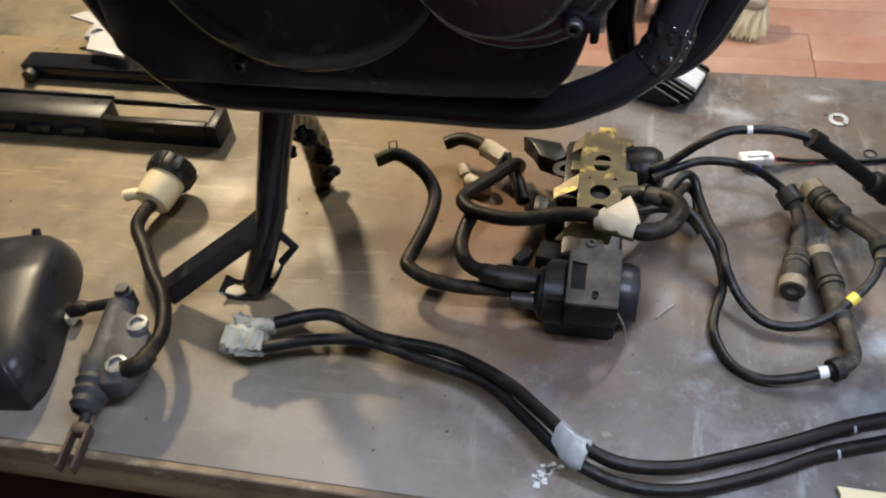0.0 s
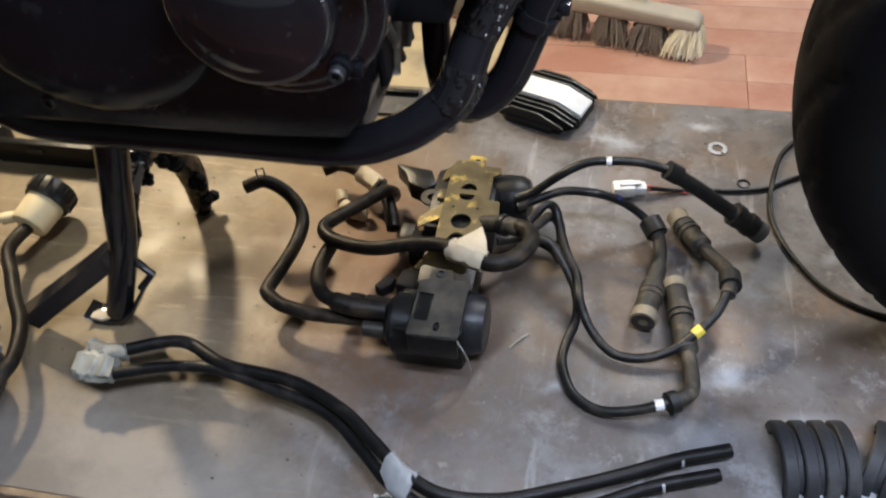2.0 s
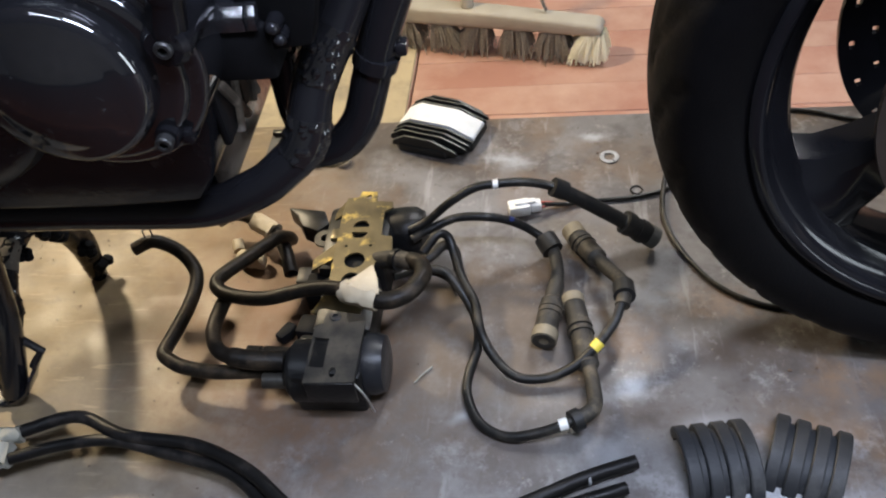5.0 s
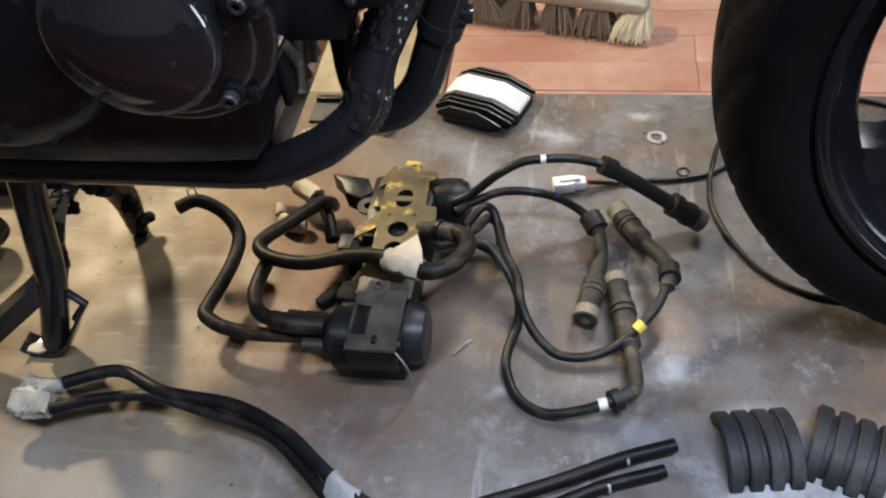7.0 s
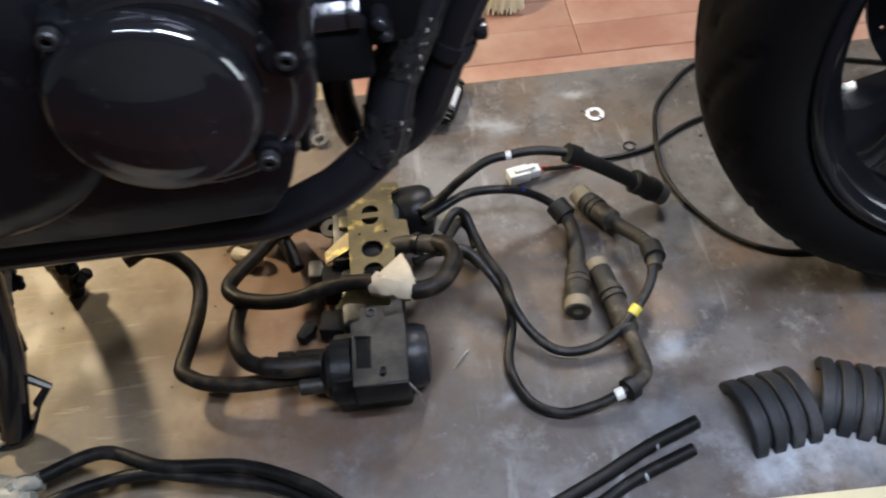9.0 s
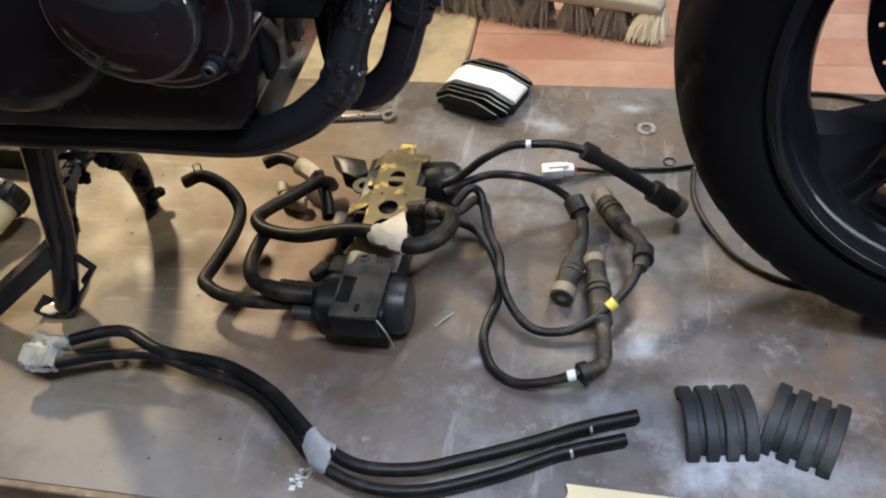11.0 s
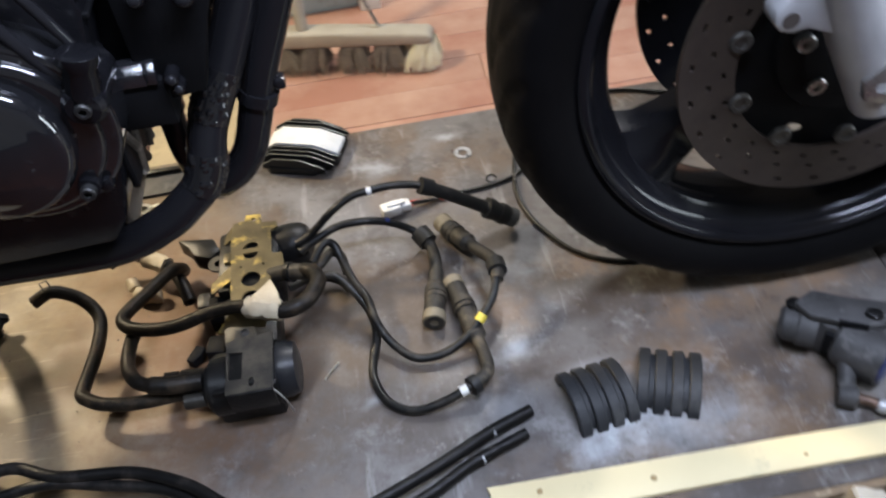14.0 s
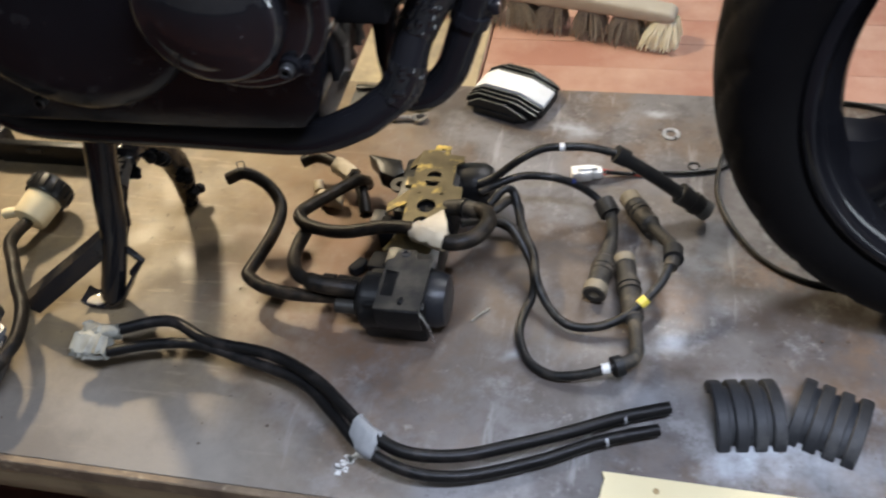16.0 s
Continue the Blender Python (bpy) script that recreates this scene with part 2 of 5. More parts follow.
M_CALIPER = mat("dusty_grey_caliper", (0.060, 0.057, 0.056), 0.66, 0.1, second=(0.020, 0.0195, 0.019), scale=35, bump=0.3, bump_scale=300, spots=(0.12, 0.115, 0.11), spot_scale=45, spot_amount=0.14)


def table_material():
    """Brown bench top: worn finish, grey wash, rusty and dark patches, fine scratches, pale paint smears, painted light
    and shade.
    """
    m = bpy.data.materials.new("worn_bench_top")
    m.use_nodes = True
    nt = m.node_tree
    n, l = nt.nodes, nt.links
    b = n["Principled BSDF"]
    tc = n.new("ShaderNodeTexCoord")

    def noise_fac(scale, lo, hi, detail=7, rough=0.6, stretch=None, shift=0.0):
        src = tc.outputs["Object"]
        mp = n.new("ShaderNodeMapping")
        mp.inputs["Scale"].default_value = stretch or (1, 1, 1)
        mp.inputs["Location"].default_value = (shift, shift * 0.7, 0)
        l.new(src, mp.inputs["Vector"])
        t = n.new("ShaderNodeTexNoise")
        t.inputs["Scale"].default_value, t.inputs["Detail"].default_value, t.inputs["Roughness"].default_value = scale, detail, rough
        l.new(mp.outputs["Vector"], t.inputs["Vector"])
        r = n.new("ShaderNodeMapRange")
        r.interpolation_type = "SMOOTHSTEP"
        r.inputs["From Min"].default_value, r.inputs["From Max"].default_value = lo, hi
        l.new(t.outputs["Fac"], r.inputs["Value"])
        return r.outputs["Result"], t.outputs["Fac"]

    def mixed(fac, a, bcol, k=1.0):
        if k != 1.0:
            mu = n.new("ShaderNodeMath")
            mu.operation = "MULTIPLY"
            mu.inputs[1].default_value = k
            l.new(fac, mu.inputs[0])
            fac = mu.outputs[0]
        x = n.new("ShaderNodeMix")
        x.data_type = "RGBA"
        l.new(fac, x.inputs["Factor"])
        for sock, c in (("A", a), ("B", bcol)):
            if isinstance(c, tuple):
                x.inputs[sock].default_value = (*c, 1)
            else:
                l.new(c, x.inputs[sock])
        return x.outputs["Result"]

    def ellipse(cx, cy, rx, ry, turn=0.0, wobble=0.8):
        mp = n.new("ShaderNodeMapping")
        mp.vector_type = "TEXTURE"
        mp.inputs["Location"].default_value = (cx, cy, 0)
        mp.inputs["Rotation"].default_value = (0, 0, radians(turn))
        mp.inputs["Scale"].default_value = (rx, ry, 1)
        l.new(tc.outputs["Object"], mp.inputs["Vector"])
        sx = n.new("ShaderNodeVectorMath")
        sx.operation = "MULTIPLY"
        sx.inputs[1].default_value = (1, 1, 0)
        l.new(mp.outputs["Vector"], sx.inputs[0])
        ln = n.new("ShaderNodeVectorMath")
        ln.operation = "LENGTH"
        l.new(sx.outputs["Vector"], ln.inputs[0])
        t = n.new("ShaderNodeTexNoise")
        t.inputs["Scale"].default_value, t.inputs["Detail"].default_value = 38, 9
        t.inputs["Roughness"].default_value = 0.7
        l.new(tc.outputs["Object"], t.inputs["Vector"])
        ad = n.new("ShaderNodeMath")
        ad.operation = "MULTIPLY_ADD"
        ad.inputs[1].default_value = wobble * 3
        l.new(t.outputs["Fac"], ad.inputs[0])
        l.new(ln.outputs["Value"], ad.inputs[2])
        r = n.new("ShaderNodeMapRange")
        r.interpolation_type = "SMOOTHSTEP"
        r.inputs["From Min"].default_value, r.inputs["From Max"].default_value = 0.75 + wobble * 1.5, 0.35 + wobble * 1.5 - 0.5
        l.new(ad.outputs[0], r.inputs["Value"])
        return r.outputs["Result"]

    f1, _ = noise_fac(5.0, 0.40, 0.60)
    col = mixed(f1, TB_A, TB_B)
    f2, _ = noise_fac(5.0, 0.48, 0.60, detail=9, shift=3.1)
    col = mixed(f2, col, (0.130, 0.086, 0.052), 0.75)         # rusty brown
    f7, _ = noise_fac(11.0, 0.52, 0.64, shift=12.3)
    col = mixed(f7, col, (0.135, 0.124, 0.120), 0.4)       # purplish old paint
    f3, _ = noise_fac(16.0, 0.53, 0.66, detail=9, shift=7.7)
    col = mixed(f3, col, (0.062, 0.05, 0.045), 0.6)       # dark grime
    f14, _ = noise_fac(8.0, 0.50, 0.63, detail=12, rough=0.68, shift=17.0)
    col = mixed(f14, col, (0.27, 0.265, 0.265), 0.32)       # broad rubbed patches
    f15, _ = noise_fac(13.0, 0.55, 0.66, detail=10, rough=0.7, shift=26.0)
    col = mixed(f15, col, (0.050, 0.036, 0.030), 0.6)      # oil stains
    f4, _ = noise_fac(22.0, 0.55, 0.68, detail=11, rough=0.72, shift=1.7)
    col = mixed(f4, col, (0.37, 0.365, 0.365), 0.32)         # grey dust wash
    f8, _ = noise_fac(70.0, 0.58, 0.70, detail=8, rough=0.7, shift=5.2)
    col = mixed(f8, col, (0.33, 0.30, 0.28), 0.4)          # fine speckle
    f9, _ = noise_fac(90.0, 0.60, 0.70, detail=6, shift=15.2)
    col = mixed(f9, col, (0.06, 0.045, 0.04), 0.5)         # dark specks
    f5, _ = noise_fac(60.0, 0.60, 0.72, detail=4, stretch=(1, 0.14, 1), shift=4.4)
    col = mixed(f5, col, (0.42, 0.41, 0.41), 0.28)         # scuffs
    # bare, sandier board towards the stand, warm lamplight painted into its tan
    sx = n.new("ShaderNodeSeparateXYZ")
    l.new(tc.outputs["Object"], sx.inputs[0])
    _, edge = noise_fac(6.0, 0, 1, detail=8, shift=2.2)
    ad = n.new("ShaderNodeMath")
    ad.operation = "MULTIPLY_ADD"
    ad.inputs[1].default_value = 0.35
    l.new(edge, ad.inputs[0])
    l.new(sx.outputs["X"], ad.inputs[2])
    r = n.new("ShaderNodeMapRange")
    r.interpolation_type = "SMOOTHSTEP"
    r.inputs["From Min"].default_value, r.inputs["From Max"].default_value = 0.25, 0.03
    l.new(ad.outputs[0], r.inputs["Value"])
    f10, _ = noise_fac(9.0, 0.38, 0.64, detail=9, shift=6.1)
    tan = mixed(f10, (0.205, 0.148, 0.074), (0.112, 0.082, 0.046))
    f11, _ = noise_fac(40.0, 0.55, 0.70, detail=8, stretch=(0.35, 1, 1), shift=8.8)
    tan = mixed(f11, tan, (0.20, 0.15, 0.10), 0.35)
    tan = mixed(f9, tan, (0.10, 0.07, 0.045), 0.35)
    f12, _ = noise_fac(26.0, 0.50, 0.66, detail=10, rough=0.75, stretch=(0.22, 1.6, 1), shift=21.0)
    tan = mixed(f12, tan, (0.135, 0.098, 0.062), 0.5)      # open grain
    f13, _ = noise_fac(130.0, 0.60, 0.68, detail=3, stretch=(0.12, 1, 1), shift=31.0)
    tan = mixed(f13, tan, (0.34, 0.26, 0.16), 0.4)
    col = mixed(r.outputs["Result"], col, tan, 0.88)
    # greyer along the front edge, painting in where the warm lamp is blocked
    ay = n.new("ShaderNodeMath")
    ay.operation = "MULTIPLY_ADD"
    ay.inputs[1].default_value = 0.16
    l.new(edge, ay.inputs[0])
    l.new(sx.outputs["Y"], ay.inputs[2])
    ry = n.new("ShaderNodeMapRange")
    ry.interpolation_type = "SMOOTHSTEP"
    ry.inputs["From Min"].default_value, ry.inputs["From Max"].default_value = 0.24, 0.12
    l.new(ay.outputs[0], ry.inputs["Value"])
    both = n.new("ShaderNodeMath")
    both.operation = "MULTIPLY"
    l.new(ry.outputs["Result"], both.inputs[0])
    l.new(r.outputs["Result"], both.inputs[1])
    grey = mixed(f10, (0.265, 0.240, 0.208), (0.185, 0.164, 0.140))
    col = mixed(both.outputs[0], col, grey, 0.75)
    # broad brown round the loose parts: old oil plus their shade painted in
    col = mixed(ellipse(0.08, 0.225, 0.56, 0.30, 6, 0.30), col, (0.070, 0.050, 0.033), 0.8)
    # paint and dust smears
    for cx, cy, rx, ry, turn, k in ((0.182, 0.514, 0.056, 0.026, -14, 0.6), (0.277, 0.551, 0.034, 0.014, -10, 0.6), (0.30, 0.20, 0.03, 0.03, 20, 0.5),
                                    (0.38, 0.105, 0.075, 0.05, 0, 0.5), (0.15, 0.17, 0.03, 0.012, 30, 0.35), (0.40, 0.36, 0.03, 0.015, 60, 0.35), (0.345, 0.075, 0.05, 0.03, 15, 0.6), (0.43, 0.085, 0.16, 0.07, 0, 0.4), (0.36, 0.165, 0.05, 0.02, 10, 0.4), (0.27, 0.13, 0.10, 0.06, 20, 0.25)):
        col = mixed(ellipse(cx, cy, rx, ry, turn, 0.42), col, (0.50, 0.53, 0.56), k)
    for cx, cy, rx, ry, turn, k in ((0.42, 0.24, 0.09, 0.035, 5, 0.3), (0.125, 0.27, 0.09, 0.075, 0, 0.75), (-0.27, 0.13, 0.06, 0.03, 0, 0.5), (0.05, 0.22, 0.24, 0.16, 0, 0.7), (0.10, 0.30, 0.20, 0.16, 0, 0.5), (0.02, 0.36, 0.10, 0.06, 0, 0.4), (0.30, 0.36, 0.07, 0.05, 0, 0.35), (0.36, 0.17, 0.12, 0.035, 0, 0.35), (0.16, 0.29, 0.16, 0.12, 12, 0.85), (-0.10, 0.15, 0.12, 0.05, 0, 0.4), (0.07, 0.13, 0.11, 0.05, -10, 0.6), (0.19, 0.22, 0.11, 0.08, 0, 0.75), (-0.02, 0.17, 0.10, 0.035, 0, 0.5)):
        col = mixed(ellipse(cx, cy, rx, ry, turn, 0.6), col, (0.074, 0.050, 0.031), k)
    # rusty tan bloom by the front wheel and the leads
    for cx, cy, rx, ry, turn, k in ((0.51, 0.215, 0.13, 0.05, 8, 0.5), (0.385, 0.30, 0.07, 0.04, -10, 0.5), (0.62, 0.225, 0.11, 0.05, 0, 0.5), (0.30, 0.25, 0.05, 0.05, 30, 0.3), (0.45, 0.16, 0.16, 0.03, 6, 0.3)):
        col = mixed(ellipse(cx, cy, rx, ry, turn, 0.5), col, (0.185, 0.112, 0.060), min(1.0, k * 1.55))
    # a ruddier worn patch round the hoses, warm lamplight painted in with it
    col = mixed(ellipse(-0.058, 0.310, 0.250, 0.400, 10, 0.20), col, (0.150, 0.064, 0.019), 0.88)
    l.new(col, b.inputs["Base Color"])
    f6, raw = noise_fac(22.0, 0.3, 0.7, shift=9.0)
    mr = n.new("ShaderNodeMapRange")
    mr.inputs["To Min"].default_value, mr.inputs["To Max"].default_value = 0.42, 0.68
    l.new(f6, mr.inputs["Value"])
    l.new(mr.outputs["Result"], b.inputs["Roughness"])
    _, fine = noise_fac(180.0, 0, 1, detail=6)
    bp = n.new("ShaderNodeBump")
    bp.inputs["Strength"].default_value, bp.inputs["Distance"].default_value = 0.25, 0.001
    l.new(fine, bp.inputs["Height"])
    l.new(bp.outputs["Normal"], b.inputs["Normal"])
    return m


TB_A, TB_B = (0.056, 0.045, 0.038), (0.146, 0.136, 0.128)
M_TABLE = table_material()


# ---- mesh helpers ----
def link(name, bm, material, parent=None, label="", smooth=True, sharp=35):
    bmesh.ops.recalc_face_normals(bm, faces=bm.faces)
    me = bpy.data.meshes.new(name)
    if smooth:
        for f in bm.faces:
            f.smooth = True
        lim = radians(sharp)
        for e in bm.edges:
            if len(e.link_faces) == 2 and e.calc_face_angle(0) > lim:
                e.smooth = False
    bm.to_mesh(me)
    bm.free()
    me.materials.append(material)
    ob = new(name, me)
    if parent is not None:
        ob.parent = parent
    if label:
        ob["label"] = label
    return ob


def thing(name, at, label, category, group="", m=None):
    ob = new(name)
    ob.empty_display_size = 0.02
    ob.matrix_world = m if m is not None else Matrix.Translation(at)
    return tagged(ob, label, category, group)


def root_at(ob):
    while ob.parent is not None:
        ob = ob.parent
    return ob.location.copy()


def part(name, bm, material, parent, label="", sharp=35, local=False):
    """One mesh under a thing or a part. Coordinates are the world's unless local."""
    if not local:
        bmesh.ops.translate(bm, verts=bm.verts, vec=-root_at(parent))
    return link(name, bm, material, parent, label, sharp=sharp)


def spline(points, step=8):
    """A smooth line through the points (Catmull-Rom)."""
    p = [Vector(q) for q in points]
    p = [2 * p[0] - p[1]] + p + [2 * p[-1] - p[-2]]
    out = []
    for i in range(1, len(p) - 2):
        a, b, c, d = p[i - 1:i + 3]
        for k in range(step):
            t = k / step
            out.append(0.5 * (2 * b + (c - a) * t + (2 * a - 5 * b + 4 * c - d) * t * t + (3 * b - a - 3 * c + d) * t ** 3))
    return out + [p[-2]]


def sweep(points, radius, sides=12, bm=None, hollow=0.0, smooth=True, step=8, cap=True):
    """A round tube along a line; radius is a number or one for each fraction of the length."""
    bm = bm or bmesh.new()
    line = spline(points, step) if smooth else [Vector(q) for q in points]
    rings, prev = [], None
    total = max(1, len(line) - 1)
    for i, q in enumerate(line):
        d = (line[min(i + 1, total)] - line[max(i - 1, 0)]).normalized()
        if prev is None:
            side = d.orthogonal().normalized()
        else:
            side = (prev - d * prev.dot(d)).normalized()
        prev = side
        up = d.cross(side)
        r = radius(i / total) if callable(radius) else radius
        rings.append([bm.verts.new(q + (side * math.cos(a) + up * math.sin(a)) * r) for a in [2 * math.pi * k / sides for k in range(sides)]])
    for a, b in zip(rings, rings[1:]):
        for k in range(sides):
            bm.faces.new((a[k], a[(k + 1) % sides], b[(k + 1) % sides], b[k]))
    if cap:
        for ring, flip in ((rings[0], True), (rings[-1], False)):
            if hollow:
                centre = sum((v.co for v in ring), Vector()) / sides
                d = (line[1] - line[0] if flip else line[-2] - line[-1]).normalized()
                inner = [bm.verts.new(centre + (v.co - centre) * hollow) for v in ring]
                deep = [bm.verts.new(v.co + d * 0.012) for v in inner]
                for k in range(sides):
                    j = (k + 1) % sides
                    bm.faces.new((ring[k], ring[j], inner[j], inner[k]))
                    bm.faces.new((inner[k], inner[j], deep[j], deep[k]))
                bm.faces.new(deep)
            else:
                bm.faces.new(ring)
    return bm


def lathe(profile, a, b, sides=40, bm=None):
    """Rings of (distance from a towards b, radius) round the axis a-b; ends with radius 0 close."""
    bm = bm or bmesh.new()
    a, b = Vector(a), Vector(b)
    d = (b - a).normalized()
    s = d.orthogonal().normalized()
    u = d.cross(s)
    rings = []
    for h, r in profile:
        if r <= 1e-6:
            rings.append([bm.verts.new(a + d * h)])
        else:
            rings.append([bm.verts.new(a + d * h + (s * math.cos(t) + u * math.sin(t)) * r) for t in [2 * math.pi * k / sides for k in range(sides)]])
    for p, q in zip(rings, rings[1:]):
        for k in range(sides):
            j = (k + 1) % sides
            if len(p) == 1 and len(q) == 1:
                continue
            if len(p) == 1:
                bm.faces.new((p[0], q[j], q[k]))
            elif len(q) == 1:
                bm.faces.new((p[k], p[j], q[0]))
            else:
                bm.faces.new((p[k], p[j], q[j], q[k]))
    return bm


def block(lo, hi, bevel=0.003, segments=2, m=None, bm=None):
    """A box with rounded edges between two corners."""
    out = bm or bmesh.new()
    tmp = bmesh.new()
    bmesh.ops.create_cube(tmp, size=1)
    lo, hi = Vector(lo), Vector(hi)
    for v in tmp.verts:
        v.co = Vector([lo[i] + (v.co[i] + 0.5) * (hi[i] - lo[i]) for i in range(3)])
    if bevel:
        bmesh.ops.bevel(tmp, geom=list(tmp.edges), offset=bevel, segments=segments, affect="EDGES", profile=0.5)
    if m is not None:
        bmesh.ops.transform(tmp, matrix=m, verts=tmp.verts)
    me = bpy.data.meshes.new("tmp")
    tmp.to_mesh(me)
    tmp.free()
    out.from_mesh(me)
    bpy.data.meshes.remove(me)
    return out


def prism(outline, lo, hi, axis="z", bevel=0.0, bm=None, segments=2):
    """An outline in the plane across the axis, pulled from lo to hi, with rounded edges."""
    tmp = bmesh.new()
    place = {"z": lambda a, b, h: (a, b, h), "y": lambda a, b, h: (a, h, b), "x": lambda a, b, h: (h, a, b)}[axis]
    bot = [tmp.verts.new(place(a, b, lo)) for a, b in outline]
    top = [tmp.verts.new(place(a, b, hi)) for a, b in outline]
    tmp.faces.new(bot)
    tmp.faces.new(top)
    k = len(outline)
    for i in range(k):
        tmp.faces.new((bot[i], bot[(i + 1) % k], top[(i + 1) % k], top[i]))
    bmesh.ops.recalc_face_normals(tmp, faces=tmp.faces)
    if bevel:
        bmesh.ops.bevel(tmp, geom=list(tmp.edges), offset=bevel, segments=segments, affect="EDGES", profile=0.5)
    if bm is None:
        return tmp
    me = bpy.data.meshes.new("tmp")
    tmp.to_mesh(me)
    tmp.free()
    bm.from_mesh(me)
    bpy.data.meshes.remove(me)
    return bm


def circle(cx, cy, r, k=20):
    return [(cx + r * math.cos(2 * math.pi * i / k), cy + r * math.sin(2 * math.pi * i / k)) for i in range(k)]


def plate(outline, holes, z, thick, m=None):
    """A flat sheet with real holes, lying at z and pulled down by its thickness."""
    bm = bmesh.new()
    edges = []
    for loop in [outline] + holes:
        vs = [bm.verts.new((x, y, z)) for x, y in loop]
        edges += [bm.edges.new((vs[i], vs[(i + 1) % len(vs)])) for i in range(len(vs))]
    bmesh.ops.triangle_fill(bm, use_beauty=True, use_dissolve=False, edges=edges)
    faces = list(bm.faces)
    got = bmesh.ops.extrude_face_region(bm, geom=faces)
    bmesh.ops.translate(bm, vec=(0, 0, -thick), verts=[v for v in got["geom"] if isinstance(v, bmesh.types.BMVert)])
    if m is not None:
        bmesh.ops.transform(bm, matrix=m, verts=bm.verts)
    return bm


def bolt_head(at, towards, r, h, socket=True, bm=None, sides=20):
    """A round bolt head with a socket in it, standing at a point and facing a way."""
    d = Vector(towards).normalized()
    prof = [(-0.002, r), (h * 0.8, r), (h, r * 0.85)]
    prof += [(h, r * 0.5), (h * 0.35, r * 0.48), (h * 0.35, 0)] if socket else [(h, 0)]
    return lathe(prof, at, Vector(at) + d, sides, bm)


def wrap(points, r, seed, bm=None, sides=14, rough=0.13):
    """A crumpled sleeve of tape round a line."""
    rng = random.Random(seed)
    bm = sweep(points, r, sides, bm, step=4)
    for v in bm.verts:
        v.co += Vector([rng.uniform(-1, 1) for _ in range(3)]) * r * rough
    return bm


def flat_wrap(pairs, r, seed, rough=0.05):
    """Tape wound flat round two lines that lie side by side."""
    rng = random.Random(seed)
    a, b = spline([p for p, _ in pairs], 5), spline([q for _, q in pairs], 5)
    bm = bmesh.new()
    rings = []
    for i, (p, q) in enumerate(zip(a, b)):
        ax = (a[min(i + 1, len(a) - 1)] - a[max(i - 1, 0)]).normalized()
        u = (q - p).normalized()
        w = ax.cross(u).normalized()
        ring = []
        for c, s in ((p, -1), (q, 1)):
            for k in range(7):
                t = math.pi * k / 6
                ring.append(c + (w * math.cos(t) * -s + u * math.sin(t) * s) * r)
        rings.append([bm.verts.new(v + Vector([rng.gauss(0, 1) for _ in range(3)]) * r * rough) for v in ring])
    for p, q in zip(rings, rings[1:]):
        for k in range(14):
            bm.faces.new((p[k], p[(k + 1) % 14], q[(k + 1) % 14], q[k]))
    bm.faces.new(rings[0])
    bm.faces.new(rings[-1])
    return bm


# ---- the room ----
FLOOR = -0.42


def room():
    floor = link("floor", block((-3.2, -2.6, FLOOR - 0.12), (3.2, 3.4, FLOOR - 0.022), 0), M_UNDER, smooth=False)
    tagged(floor, "dark gaps under red-stained wooden floorboards of a workshop", "floor", kind="structure")
    for name, lo, hi in (("wall_back", (-3.2, 3.4, FLOOR - 0.1), (3.2, 3.52, 2.0)), ("wall_front", (-3.2, -2.72, FLOOR - 0.1), (3.2, -2.6, 2.0)),
                         ("wall_left", (-3.32, -2.6, FLOOR - 0.1), (-3.2, 3.4, 2.0))):
        tagged(link(name, block(lo, hi, 0), M_WALL, smooth=False), "plain grey plaster workshop wall", "wall", kind="structure")
    right = bmesh.new()
    for y0, y1, z0 in ((-2.6, -1.0, FLOOR - 0.1), (-0.4, 3.4, FLOOR - 0.1), (-1.0, -0.4, 1.3)):
        block((3.2, y0, z0), (3.32, y1, 2.0), 0, bm=right)
    tagged(link("wall_right", right, M_WALL, smooth=False), "plain grey plaster workshop wall with an open doorway", "wall", kind="structure")
    jamb = bmesh.new()
    for lo, hi in (((3.19, -1.06, FLOOR), (3.198, -1.00, 1.36)), ((3.19, -0.40, FLOOR), (3.198, -0.34, 1.36)), ((3.19, -1.00, 1.30), (3.198, -0.40, 1.36))):
        block(lo, hi, 0, bm=jamb)
    tagged(link("door_1", jamb, M_TIMBERD, smooth=False), "dark timber frame round an open doorway", "door frame", kind="structure")
    tagged(link("ceiling", block((-3.2, -2.6, 2.0), (3.2, 3.4, 2.1), 0), M_CEIL, smooth=False), "plain board workshop ceiling", "ceiling", kind="structure")
    # red boards run along x; a sheet of worn tan board covers the floor behind the engine
    made = {}

    def board(x0, x1, y, material):
        key = (round(x1 - x0, 3), material.name)
        if key not in made:
            bm = block((0.0, 0.0, -0.022), (x1 - x0, 0.0940, 0.0), 0.0012, 1)
            me = bpy.data.meshes.new("floorboard")
            bm.to_mesh(me)
            bm.free()
            me.materials.append(material)
            made[key] = me
        ob = new("floorboard", made[key])
        ob.parent = floor
        ob.location = (x0, y, FLOOR + random.uniform(-0.0012, 0.0008))
        ob.rotation_euler = (random.uniform(-0.004, 0.004), 0, 0)

    y, k = 1.15 - 0.095 * 36, 0
    while y < 3.3:
        board_tone = M_PLANK if y > 0.5 else M_PLANK_SHADED
        board(-3.2 + 0.03 * (k % 3), -0.066, y, board_tone)
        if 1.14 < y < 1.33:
            board(-0.062, 0.434, y, board_tone)
            board(0.4347, 3.188, y, board_tone)
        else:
            board(-0.062, 3.188, y, board_tone)
        k += 1
        y += 0.095
    sheet = link("floor_sheet", block((-1.9, 0.72, FLOOR + 0.001), (-0.068, 1.405, FLOOR + 0.007), 0.002, 1), M_CONC)
